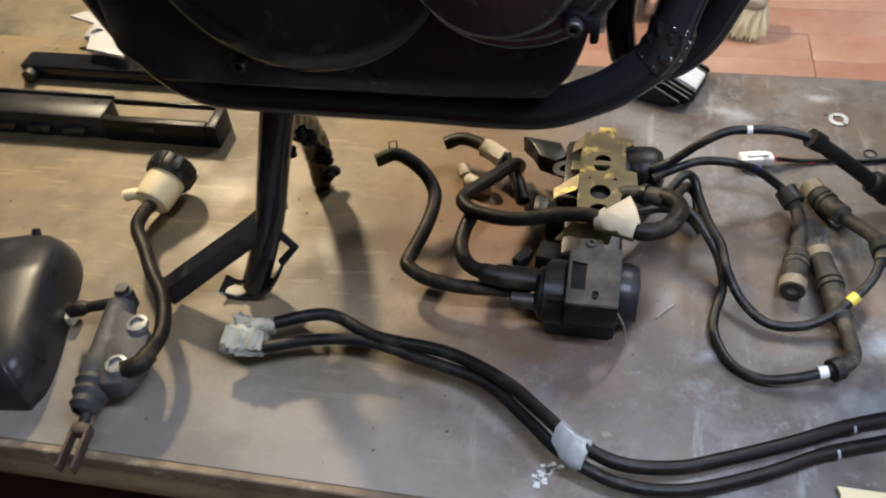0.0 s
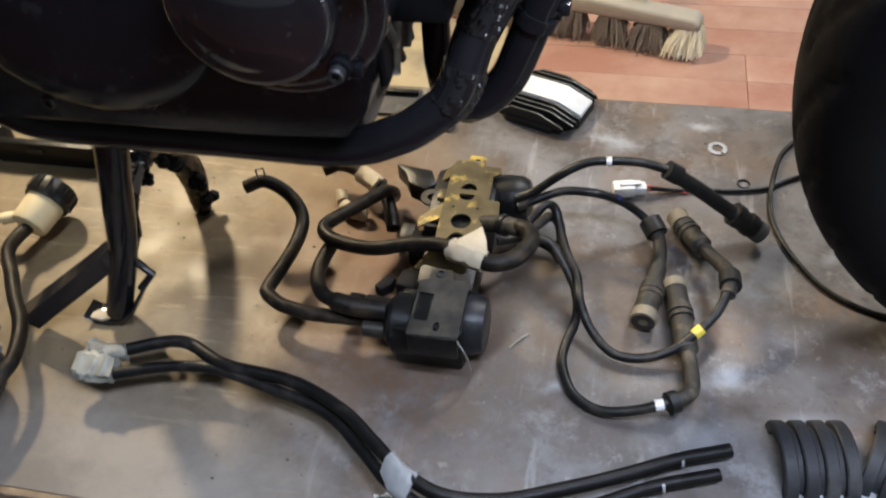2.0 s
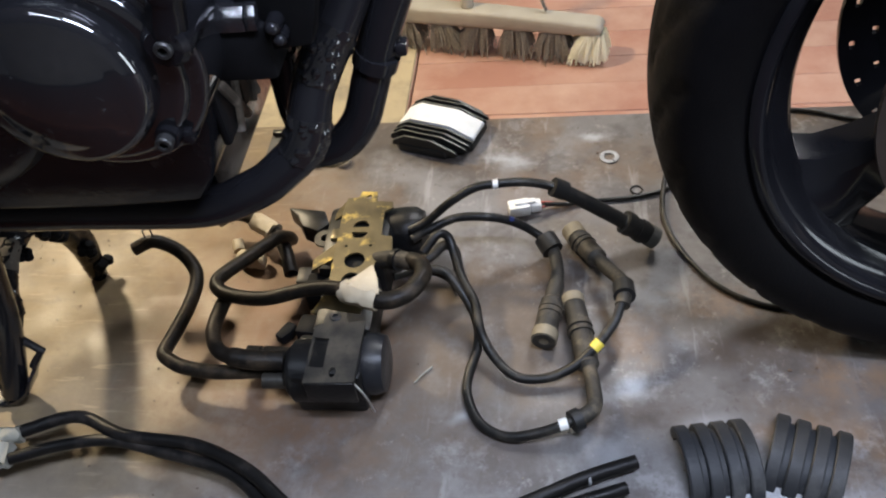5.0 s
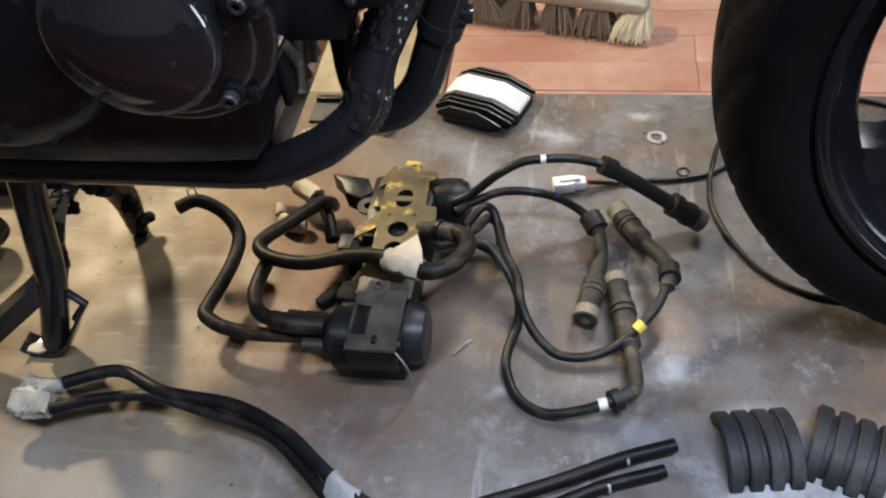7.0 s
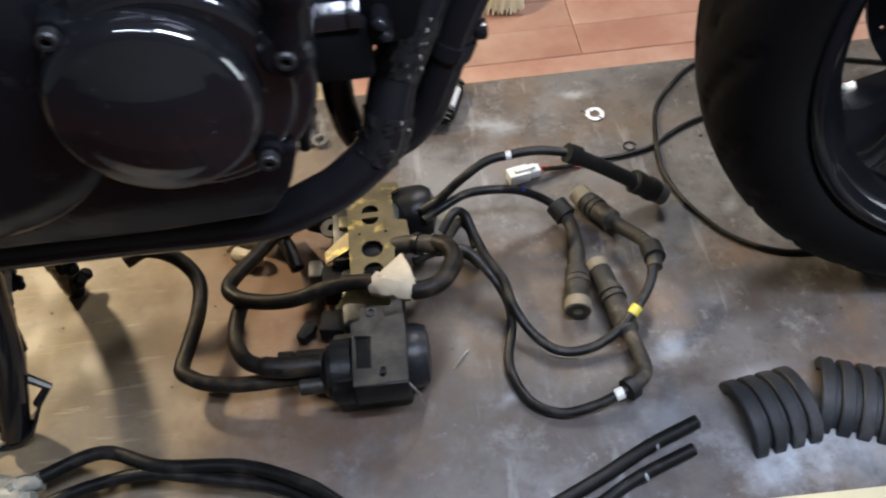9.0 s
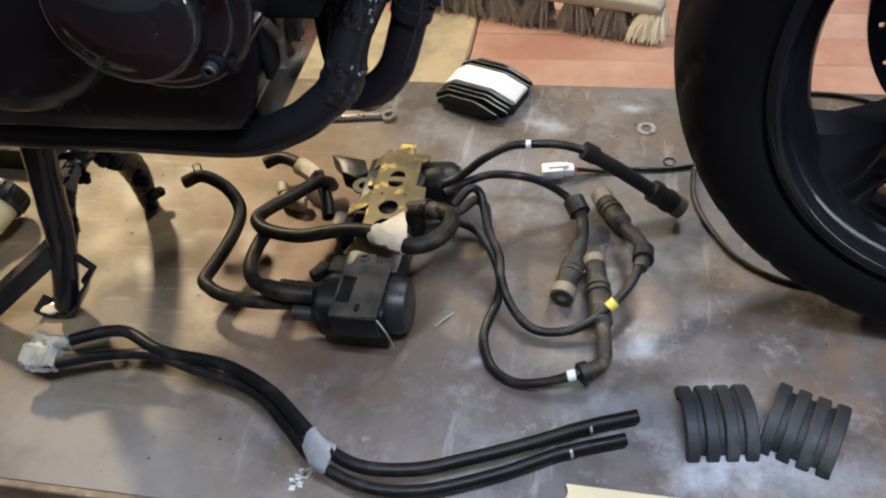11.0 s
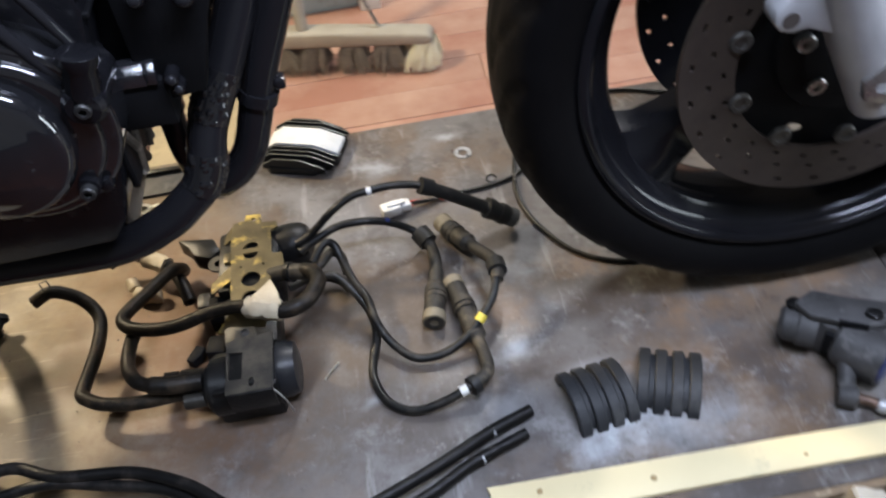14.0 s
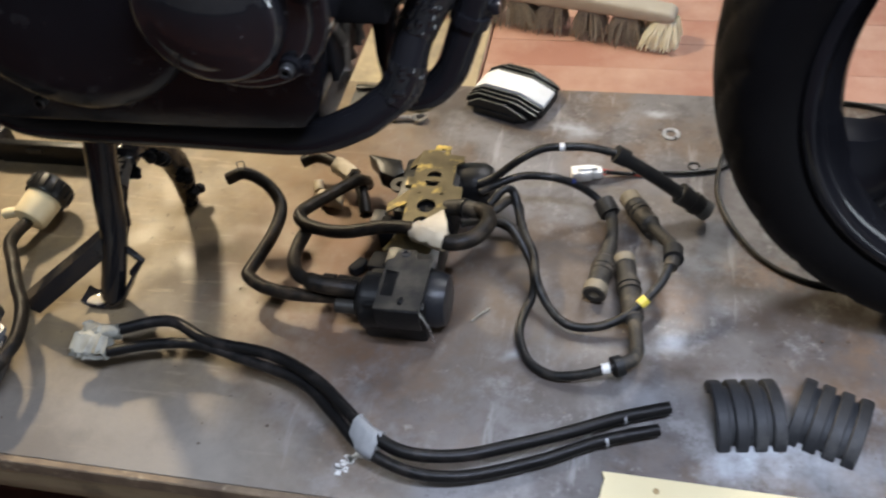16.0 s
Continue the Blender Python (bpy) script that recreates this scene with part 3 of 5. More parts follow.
    tagged(sheet, "worn tan sheet of board lying on the floor", "board")


room()


def bench():
    b = thing("workbench", (0, 0, FLOOR), "low wooden workbench with a stained, scuffed brown board top", "workbench")
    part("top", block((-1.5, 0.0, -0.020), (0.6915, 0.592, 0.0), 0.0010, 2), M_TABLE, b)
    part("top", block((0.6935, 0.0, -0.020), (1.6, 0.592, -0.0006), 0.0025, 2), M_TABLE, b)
    part("edge_strip", block((-1.5, -0.0075, -0.0195), (1.6, -0.0001, -0.0005), 0.0012, 1), M_EDGE, b, "raw splintered timber edge")
    part("rail", block((-1.5, -0.004, -0.064), (0.20, 0.030, -0.0205), 0.003), M_TIMBER, b)
    part("rail", block((0.202, 0.006, -0.088), (1.6, 0.038, -0.0205), 0.003), M_TIMBER, b)
    part("rail", block((-1.5, 0.552, -0.075), (1.6, 0.580, -0.0205), 0.003), M_TIMBERD, b)
    for x in (-0.325, 0.86):
        for y in (0.034, 0.505):
            d = Vector((0.26, 0.0, -1.0)).normalized()
            m = look((x + 0.03, y + 0.022, -0.03), Vector((x + 0.03, y + 0.022, -0.03)) + d)
            part("leg", block((-0.030, -0.022, -0.402), (0.030, 0.022, 0.006), 0.003, m=m), M_TIMBER, b)
    # slanting strut at the front, its end dabbed with white paint
    d = Vector((-0.48, 0.0, -0.87)).normalized()
    m = look((0.558, -0.026, -0.008), Vector((0.558, -0.026, -0.008)) + d)
    part("strut", block((-0.021, -0.018, -0.46), (0.021, 0.018, 0.004), 0.003, m=m), M_TIMBER, b)
    part("strut_end", block((-0.0205, -0.0175, 0.0), (0.0205, 0.0175, 0.007), 0.002, m=m), M_PALEEND, b, "pale sawn timber end")


bench()


def bench_litter():
    """Thin pine strip, straw, flakes and crumbs on the bench top."""
    pine = thing("pine_strip", (0.42, 0.035, 0), "long pale bare pine strip lying along the bench edge", "wood strip")
    part("strip", prism([(0.2400, 0.0540), (0.2425, 0.0470), (0.2405, 0.0400), (0.2395, 0.0310), (0.2365, 0.0255), (0.2370, 0.0205), (0.34, 0.0190), (0.46, 0.0196), (0.60, 0.0180), (0.90, 0.0188), (0.90, 0.0470), (0.61, 0.0480), (0.50, 0.0505), (0.36, 0.0522)], 0.0, 0.0058, "z", 0.0008), M_PINE, pine)
    for x, y, r in ((0.285, 0.041, 0.0028), (0.385, 0.034, 0.0030), (0.52, 0.030, 0.002)):
        part("knot", lathe([(0, r), (0.0004, r), (0.0005, 0)], (x, y, 0.0056), (x, y, 1), 14), M_KNOT, pine, "dark round knot")
    straw = link("straw", sweep([(0.103, 0.204, 0.0012), (0.11, 0.213, 0.0018), (0.118, 0.222, 0.0012)], 0.0009, 6), M_TAPEG)
    tagged(straw, "short pale straw lying on the bench", "straw")
    scr = bmesh.new()
    for i in range(26):
        t = random.random()
        x, y = 0.008 + 0.018 * t + random.gauss(0, 0.003), 0.023 + 0.022 * t + random.gauss(0, 0.002)
        block((x - 0.0015, y - 0.001, 0), (x + 0.002 + 0.002 * random.random(), y + 0.0012, 0.0008), 0, bm=scr)
    tagged(link("paint_flakes", scr, M_WHITE), "scattered white paint flakes on the bench", "flakes", kind="stuff")
    crumbs, pale = bmesh.new(), bmesh.new()
    rng = random.Random(4)
    for i in range(430):
        x, y, s = rng.uniform(-0.8, 0.75), rng.uniform(0.01, 0.58), rng.uniform(0.0003, 0.0006 + 0.0007 * rng.random() ** 3)
        block((x - s, y - s, 0.0), (x + s * rng.uniform(0.6, 2), y + s, s), 0, bm=crumbs if i % 4 else pale)
    tagged(link("grit", crumbs, M_TIMBERD), "dark grit and dirt crumbs on the bench", "grit", kind="stuff")
    tagged(link("pale_grit", pale, M_CAPEND), "pale chips and dust crumbs on the bench", "grit", kind="stuff")


bench_litter()

# ---- the motorcycle ----
WX, WY, WZ = 0.588, 0.276, 0.288   # wheel centre
DX, DZ = 0.584, 0.296               # disc carrier


def spin(angle, r, y):
    return (WX + r * math.cos(angle), y, WZ + r * math.sin(angle))


def tyre_mesh():
    """Road tyre with slanting tread grooves cut into its crown."""
    half = [(0.0, 0.288), (0.006, 0.2879), (0.012, 0.2874), (0.018, 0.2866), (0.024, 0.2853), (0.030, 0.2835), (0.036, 0.2812), (0.042, 0.2780),
            (0.048, 0.2738), (0.053, 0.2685), (0.057, 0.261), (0.0585, 0.252), (0.057, 0.241), (0.052, 0.231), (0.047, 0.224), (0.044, 0.219)]
    prof = [(-y, r) for y, r in reversed(half)] + half[1:]
    n, bm = 384, bmesh.new()
    rings = []
    for i in range(n):
        a = 2 * math.pi * i / n
        ring = []
        for y, r in prof:
            g = 0.0
            if r > 0.2725 and abs(y) > 0.008:
                s = 1 if y > 0 else -1
                ph = (i / 16 + abs(y) * 26 + (0.5 if s > 0 else 0)) % 1.0
                if ph < 0.19:
                    g = 0.003
            if abs(abs(y) - 0.012) < 0.0005 and (i // 32) % 3:
                g = max(g, 0.002)
            ring.append(bm.verts.new((WX + (r - g) * math.cos(a), WY + y, WZ + (r - g) * math.sin(a))))
        rings.append(ring)
    for i in range(n):
        p, q = rings[i], rings[(i + 1) % n]
        for k in range(len(prof) - 1):
            bm.faces.new((p[k], p[k + 1], q[k + 1], q[k]))
    return bm


def disc_mesh(y, r0, r1, thick):
    """Drilled brake disc: a ring of small cells with the drilled ones left out."""
    n, rows = 240, 12
    bm = bmesh.new()

    def drilled(i, k):
        j = i % 10
        return (k == 2 and j in (1, 2)) or (k == 5 and j in (4, 5)) or (k == 9 and j in (7, 8))

    sides = []
    for dy in (-thick / 2, thick / 2):
        sides.append([[bm.verts.new(spin(2 * math.pi * i / n, r0 + (r1 - r0) * k / rows, y + dy)) for k in range(rows + 1)] for i in range(n)])
    a, b = sides
    for i in range(n):
        j = (i + 1) % n
        for k in range(rows):
            if drilled(i, k):
                continue
            bm.faces.new((a[i][k], a[i][k + 1], a[j][k + 1], a[j][k]))
            bm.faces.new((b[i][k], b[j][k], b[j][k + 1], b[i][k + 1]))
            for (p, q, other) in ((k, k, (i, k - 1)), (k + 1, k + 1, (i, k + 1))):
                if not 0 <= other[1] < rows or drilled(*other):
                    bm.faces.new((a[i][p], a[j][p], b[j][p], b[i][p]))
            for (c, other) in ((i, ((i - 1) % n, k)), (j, (j, k))):
                if drilled(*other):
                    bm.faces.new((a[c][k], a[c][k + 1], b[c][k + 1], b[c][k]))
    return bm


def rim_mesh():
    prof = [(-0.052, 0.219), (-0.052, 0.226), (-0.046, 0.2265), (-0.044, 0.2175), (-0.038, 0.205), (-0.030, 0.205), (-0.028, 0.202), (-0.020, 0.201),
            (0.020, 0.201), (0.028, 0.202), (0.030, 0.205), (0.038, 0.205), (0.044, 0.2175), (0.046, 0.2265), (0.052, 0.226), (0.052, 0.219)]
    ridge = [(0.0505, 0.2165), (0.0480, 0.2130), (0.0460, 0.2145), (0.0430, 0.2085), (0.0405, 0.2080), (0.0385, 0.2020), (0.0355, 0.2015), (0.0335, 0.1955), (0.0305, 0.1950), (0.0285, 0.1880), (0.0240, 0.1860), (0.020, 0.182)]
    ridge = [(h, 0.2165 - (0.2165 - r) * 0.68) for h, r in ridge]
    inner = ridge + [(-h, r) for h, r in reversed(ridge)]
    prof = prof + inner + prof[:1]
    return lathe([(h, r) for h, r in prof], (WX, WY, WZ), (WX, WY + 1, WZ), 120)


def motorcycle():
    bike = thing("motorcycle", (0.15, 0.276, 0.0), "partly stripped black motorcycle standing on its centre stand on the bench", "motorcycle")
    # front wheel
    rim = part("front_wheel", rim_mesh(), M_RIM, bike, "black cast three-spoke front wheel", sharp=110)
    part("tyre", tyre_mesh(), M_TYRE, rim, "worn black rubber tyre", sharp=40)
    part("hub", lathe([(-0.05, 0.0), (-0.05, 0.030), (-0.034, 0.046), (-0.020, 0.040), (0.020, 0.040), (0.034, 0.046), (0.05, 0.030), (0.05, 0.0)], (WX, WY, WZ), (WX, WY + 1, WZ), 48), M_RIM, rim)
    for a in (217.5, 337.5, 97.5):
        t = radians(a)
        bm = bmesh.new()
        rows = []
        for r, w, h in ((0.036, 0.034, 0.024), (0.075, 0.024, 0.021), (0.12, 0.024, 0.020), (0.15, 0.026, 0.022), (0.176, 0.033, 0.025), (0.199, 0.052, 0.027)):
            ring = []
            for u, v in ((-1, -0.6), (-0.6, -1), (0.6, -1), (1, -0.6), (1, 0.6), (0.6, 1), (-0.6, 1), (-1, 0.6)):
                ring.append(bm.verts.new((WX + r * math.cos(t) - u * w * math.sin(t), WY + v * h, WZ + r * math.sin(t) + u * w * math.cos(t))))
            rows.append(ring)
        for p, q in zip(rows, rows[1:]):
            for k in range(8):
                bm.faces.new((p[k], p[(k + 1) % 8], q[(k + 1) % 8], q[k]))
        bm.faces.new(rows[0])
        bm.faces.new(rows[-1])
        part("spoke", bm, M_RIM, rim)
    for y, s in ((0.222, -1), (0.330, 1)):
        disc = part("brake_disc", disc_mesh(y, 0.1000, 0.1465, 0.005), M_DISC if s < 0 else M_RIM, bike, "drilled dusty brown brake disc" if s < 0 else "drilled dark brake disc", sharp=30)
        outer = []
        for i in range(144):
            a = 2 * math.pi * i / 144
            r = 0.116
            outer.append((DX + r * math.cos(a), DZ + r * math.sin(a)))
        flip = Matrix(((1, 0, 0, 0), (0, 0, -1, y + 0.0068 if s < 0 else y - 0.0028), (0, 1, 0, 0), (0, 0, 0, 1)))
        hole = [(DX + (0.0945 + 0.0055 * math.cos(t)) * math.cos(radians(252) + 0.10 * math.sin(t)), DZ + (0.0945 + 0.0055 * math.cos(t)) * math.sin(radians(252) + 0.10 * math.sin(t))) for t in [2 * math.pi * k / 18 for k in range(18)]]
        part("carrier", plate(outer, [hole], 0, 0.004, flip), M_MATT, disc, "black carrier ring")
        part("carrier_boss", lathe([(0, 0.066), (0.004, 0.064), (0.007, 0.046), (0.009, 0.044), (0.010, 0.0)], (DX, y, DZ), (DX, y + s, DZ), 48), M_MATT, disc)
        for i in range(10):
            p = (DX + 0.098 * math.cos(radians(206 + 36 * i)), y + s * 0.0025, DZ + 0.098 * math.sin(radians(206 + 36 * i)))
            part("bobbin", lathe([(-0.001, 0.0095), (0.002, 0.0095), (0.0034, 0.0082), (0.0034, 0.0050), (0.0018, 0.0045), (0.0018, 0)], p, Vector(p) + Vector((0, s, 0)), 20), M_BOBBIN, disc, "dull grey bobbin")
        for i in range(6):
            p = (DX + 0.047 * math.cos(radians(172 + 60 * i)), y + s * 0.007, DZ + 0.004 + 0.047 * math.sin(radians(172 + 60 * i)))
            part("bolt", bolt_head(p, (0, s, 0), 0.0080, 0.006), M_STEEL, disc)
    # fork legs
    for y, s in ((0.172, -1), (0.380, 1)):
        up = Vector((-0.41, 0, 0.91)).normalized()
        foot = Vector((0.577, y, 0.284))
        leg = part("fork_leg", lathe([(-0.016, 0.0), (-0.016, 0.015), (-0.010, 0.0205), (0.06, 0.0235), (0.24, 0.0235), (0.25, 0.027), (0.275, 0.027), (0.278, 0.021), (0.74, 0.021), (0.74, 0)], foot, foot + up, 40), M_ALLOY, bike, "silver cast alloy fork leg")
        part("axle_boss", block((-0.020, -0.016, -0.022), (0.030, 0.016, 0.026), 0.008, 3, m=Matrix.Translation((0.570, y - s * 0.002, 0.303)) @ pose(0, 0, 0, 0, -25, 0)), M_ALLOY, leg)
        nut = lathe([(0, 0.0165), (0.003, 0.0175), (0.009, 0.0175), (0.010, 0.014), (0.010, 0.008), (0.004, 0.0075), (0.004, 0)], (0.568, y + s * 0.014, 0.306), (0.568, y + s, 0.306), 6)
        part("axle_nut", nut, M_STEEL, leg, "hexagonal steel axle nut")
        arm = [(0.4800, 0.3720), (0.4850, 0.3790), (0.5000, 0.3920), (0.5180, 0.4080), (0.5380, 0.4080), (0.5400, 0.3350), (0.5250, 0.3480), (0.5050, 0.3560), (0.4950, 0.3540), (0.4850, 0.3570), (0.4800, 0.3640)]
        part("caliper_lug", prism(arm, y - 0.011, y + 0.011, "y", 0.003), M_ALLOY, leg, "bright alloy caliper lug")
        part("lug_hole_shade", lathe([(0, 0.0062), (0.0006, 0.0062), (0.0006, 0)], (0.4915, y + s * 0.0108, 0.3655), (0.4915, y + s, 0.3655), 20), M_UNDER, leg, "dark disc for the shade in a bolt hole")
    # cradle tubes: level under the engine, leaning in towards the headstock as they rise
    run = [(-0.335, 0.173, 0.42), (-0.312, 0.173, 0.345), (-0.288, 0.173, 0.290), (-0.255, 0.173, 0.2600), (-0.20, 0.173, 0.2549), (-0.1, 0.173, 0.2549), (-0.01, 0.173, 0.2549), (0.0324, 0.173, 0.2704),
           (0.0544, 0.175, 0.2851), (0.0735, 0.180, 0.3045), (0.0856, 0.193, 0.341), (0.111, 0.2125, 0.386), (0.145, 0.232, 0.455), (0.20, 0.25, 0.57), (0.26, 0.262, 0.70)]
    for side in (-1, 1):
        line = [(x, WY + side * (WY - y), z) for x, y, z in run]
        tube = part("frame_tube", sweep(line, 0.0142, 24), M_GLOSS, bike)
        fine = spline(line, 45)
        for z0, z1, k in ((0.296, 0.322, 6), (0.341, 0.374, 8)):
            near = [q for q in fine if z0 < q.z < z1 and q.x > 0]
            w = sweep(near, 0.0146, 150, smooth=False)
            mid = near[len(near) // 2]
            ax = (near[-1] - near[0]).normalized()
            rng = random.Random(k + side)
            drops = [(rng.uniform(-0.5, 0.5) * (near[-1] - near[0]).length, rng.uniform(0, 2 * math.pi), rng.uniform(0.0016, 0.0036)) for _ in range(70)]
            for v in w.verts:
                o = v.co - mid
                t = o.dot(ax)
                o -= ax * t
                a = math.atan2(o.dot(ax.cross(Vector((0, 1, 0)))), o.y)
                h = 0.0
                for dt, da, r in drops:
                    away = math.hypot(t - dt, ((a - da + math.pi) % (2 * math.pi) - math.pi) * 0.0146)
                    if away < r:
                        h = max(h, (1 - (away / r) ** 2) * r * 0.45)
                v.co += o.normalized() * h
            part("weld_bead", w, M_WELD, tube, "lumpy painted weld bead")
    # header pipes in front of the crankcase
    head = part("exhaust_pipe", sweep([(0.052, 0.222, 0.262), (0.080, 0.222, 0.266), (0.100, 0.222, 0.286), (0.113, 0.222, 0.318), (0.126, 0.222, 0.356), (0.153, 0.222, 0.42), (0.183, 0.222, 0.50)], 0.0132, 20), M_GLOSS, bike)
    part("pipe_clip", lathe([(-0.005, 0.0154), (0.005, 0.0154), (0.005, 0.0125), (-0.005, 0.0125), (-0.005, 0.0154)], (0.1205, 0.222, 0.338), (0.1350, 0.222, 0.376), 18), M_GLOSS, head)
    part("clip_lug", block((0.1345, 0.214, 0.342), (0.1425, 0.226, 0.351), 0.002), M_GLOSS, head)
    part("oil_pipe", sweep([(0.046, 0.25, 0.375), (0.046, 0.25, 0.330), (0.0455, 0.25, 0.300), (0.046, 0.249, 0.275), (0.052, 0.245, 0.252), (0.068, 0.236, 0.247), (0.088, 0.228, 0.264)], 0.0105, 16), M_GLOSS, bike)
    part("pipe_flange", lathe([(0, 0.0135), (0.010, 0.0135), (0.011, 0.011)], (0.0455, 0.25, 0.318), (0.046, 0.25, 0.5), 18), M_GLOSS, bike)
    # engine
    case = part("engine_case", prism([(-0.30, 0.30), (-0.27, 0.276), (-0.065, 0.276), (0.004, 0.280), (0.018, 0.300), (0.024, 0.318), (0.029, 0.340), (0.030, 0.372), (0.05, 0.46), (0.03, 0.62), (-0.30, 0.62)], 0.150, 0.405, "y", 0.006), M_ENGINE, bike, "black crankcase")
    prof = [(-0.045, 0.0665), (-0.003, 0.0665)]
    prof += [(-0.003 + 0.005 * math.sin(t), 0.0615 + 0.005 * math.cos(t)) for t in [math.pi / 2 * k / 8 for k in range(1, 9)]]
    prof += [(0.002, 0.059), (0.003, 0.0575)]
    prof += [(0.003 + 0.006 * math.sin(t), 0.0515 + 0.006 * math.cos(t)) for t in [math.pi / 2 * k / 8 for k in range(1, 9)]]
    prof += [(0.0092, 0.030), (0.0092, 0.0)]
    cover = part("generator_cover", lathe(prof, (-0.0165, 0.127, 0.401), (-0.0165, 0.0, 0.401), 96), M_COVER, bike, "round polished black generator cover", sharp=38)
    prof = [(0.0, 0.0500), (0.006, 0.0497)]
    prof += [(0.006 + 0.0118 * math.sin(t), 0.0382 + 0.0115 * math.cos(t)) for t in [math.pi / 2 * k / 14 for k in range(1, 12)]]
    prof += [(0.0175 + 0.0078 * (1 - (0.0366 * k / 12 / 0.0382) ** 2), 0.0366 * k / 12) for k in range(12, 0, -1)] + [(0.0253, 0.0)]
    part("dome", lathe(prof, (-0.0245, 0.120, 0.4015), (-0.0245, 0.0, 0.4015), 96), M_COVER, cover, sharp=38)
    for x, y, z in ((0.020, 0.109, 0.362), (0.040, 0.110, 0.421), (-0.056, 0.110, 0.4445)):
        part("case_bolt", bolt_head((x, y + 0.004, z), (0, -1, 0), 0.0050, 0.005), M_BOLT, bike, "dull socket-headed bolt")
        part("bolt_pillar", lathe([(0, 0.0085), (0.030, 0.0072), (0.031, 0)], (x, y + 0.035, z), (x, 0, z), 18), M_ENGINE, bike)
    part("drain_nub", block((0.024, 0.120, 0.352), (0.032, 0.150, 0.362), 0.002), M_ENGINE, bike)
    part("unseen_cylinder_head", block((-0.10, 0.156, 0.50), (0.135, 0.394, 0.66), 0.012), M_ENGINE, bike)
    # bulging sprocket cover beside it, with a lower bolt
    part("sprocket_cover", lathe([(-0.04, 0.104), (0.0, 0.102), (0.010, 0.098), (0.016, 0.090), (0.020, 0.070), (0.022, 0.030), (0.022, 0.0)], (-0.150, 0.142, 0.405), (-0.150, 0.0, 0.405), 72), M_ENGINE, bike, "broad black sprocket cover", sharp=28)
    part("sump", block((-0.28, 0.186, 0.238), (0.002, 0.37, 0.312), 0.008), M_ENGINE, bike)
    part("case_bolt", bolt_head((-0.126, 0.143, 0.308), (0, -1, 0), 0.005, 0.005), M_BOLT, bike)
    part("bolt_pillar", lathe([(0, 0.0085), (0.012, 0.0075), (0.013, 0)], (-0.126, 0.155, 0.308), (-0.126, 0, 0.308), 18), M_ENGINE, bike)
    part("case_bolt", bolt_head((-0.205, 0.146, 0.300), (0, -1, 0), 0.005, 0.005), M_BOLT, bike)
    # upright boss and mounting bracket ahead of the covers
    part("boss", lathe([(0, 0.0), (0, 0.009), (0.006, 0.0105), (0.020, 0.0098), (0.024, 0.012), (0.029, 0.012), (0.030, 0.010), (0.030, 0)], (0.041, 0.120, 0.424), (0.062, 0.128, 0.520), 24), M_ENGINE, bike)
    part("boss", lathe([(0, 0.013), (0.045, 0.013), (0.048, 0.010), (0.048, 0)], (0.040, 0.160, 0.421), (0.040, 0.0, 0.421), 24), M_ENGINE, bike)
    part("mounting_bracket", block((0.036, 0.160, 0.366), (0.076, 0.205, 0.402), 0.003), M_MATT, bike)
    part("front_casting", prism([(0.020, 0.374), (0.084, 0.371), (0.088, 0.42), (0.105, 0.47), (0.12, 0.62), (0.02, 0.62)], 0.185, 0.375, "y", 0.004), M_MATT, bike)
    part("engine_mount", prism([(0.060, 0.380), (0.099, 0.384), (0.112, 0.43), (0.130, 0.475), (0.16, 0.56), (0.060, 0.56)], 0.166, 0.184, "y", 0.003), M_MATT, bike)
    bar = [(0.1580, 0.4090), (0.1632, 0.4136), (0.1720, 0.4136), (0.1720, 0.4000), (0.1580, 0.4000)]
    rod = part("mount_bar", prism(bar, 0.0285, 0.0660, "x", 0.0006), M_SCUFF, bike, "glossy scuffed black mounting bar")
    part("bar_end", prism([(y - 0.0006, z + 0.0006) for y, z in bar], 0.0664, 0.0730, "x", 0.0008), M_SCUFF, rod)
    rib = bmesh.new()
    for i in range(5):
        block((-0.15 + 0.02 * i, 0.152, 0.455 + 0.012 * i), (0.052 - 0.002 * i, 0.40, 0.459 + 0.012 * i), 0.001, 1, bm=rib)
    part("cylinder_fins", rib, M_MATT, bike)
    web = bmesh.new()
    for y0, y1 in ((0.165, 0.200), (0.200, 0.182), (0.200, 0.225), (0.240, 0.214)):
        sweep([(0.0335, y0, 0.368), (0.0335, (y0 + y1) / 2, 0.340), (0.0325, y1, 0.314)], 0.0036, 10, web)
    part("front_panel", block((0.0270, 0.162, 0.317), (0.0328, 0.203, 0.368), 0.002), M_MATT, bike, "dull black casting face")
    part("front_panel", block((0.0270, 0.2035, 0.317), (0.0328, 0.238, 0.368), 0.002), M_DUSTY, bike, "dust-caked casting face")
    part("front_web", web, M_DUSTY, bike, "dusty ribs on the crankcase front")
    # dome heads and collars added where the engine glints, to catch the lamp
    for x, y, z, r in ((0.016, 0.140, 0.417, 0.0042), (0.027, 0.138, 0.409, 0.0040), (0.079, 0.150, 0.461, 0.0050), (0.106, 0.152, 0.456, 0.0058), (0.082, 0.152, 0.403, 0.0040), (0.084, 0.153, 0.395, 0.0036)):
        part("glint_dome", lathe([(0, r), (r * 0.35, r * 0.94), (r * 0.65, r * 0.76), (r * 0.87, r * 0.5), (r, 0)], (x, y + 0.004, z), (x, y - 1, z + 0.35), 20), M_GLOSS, bike)
        part("glint_dome_seat", lathe([(0, r * 1.3), (0.030, r * 1.2), (0.031, 0)], (x, y + 0.034, z), (x, y, z), 16), M_ENGINE, bike)
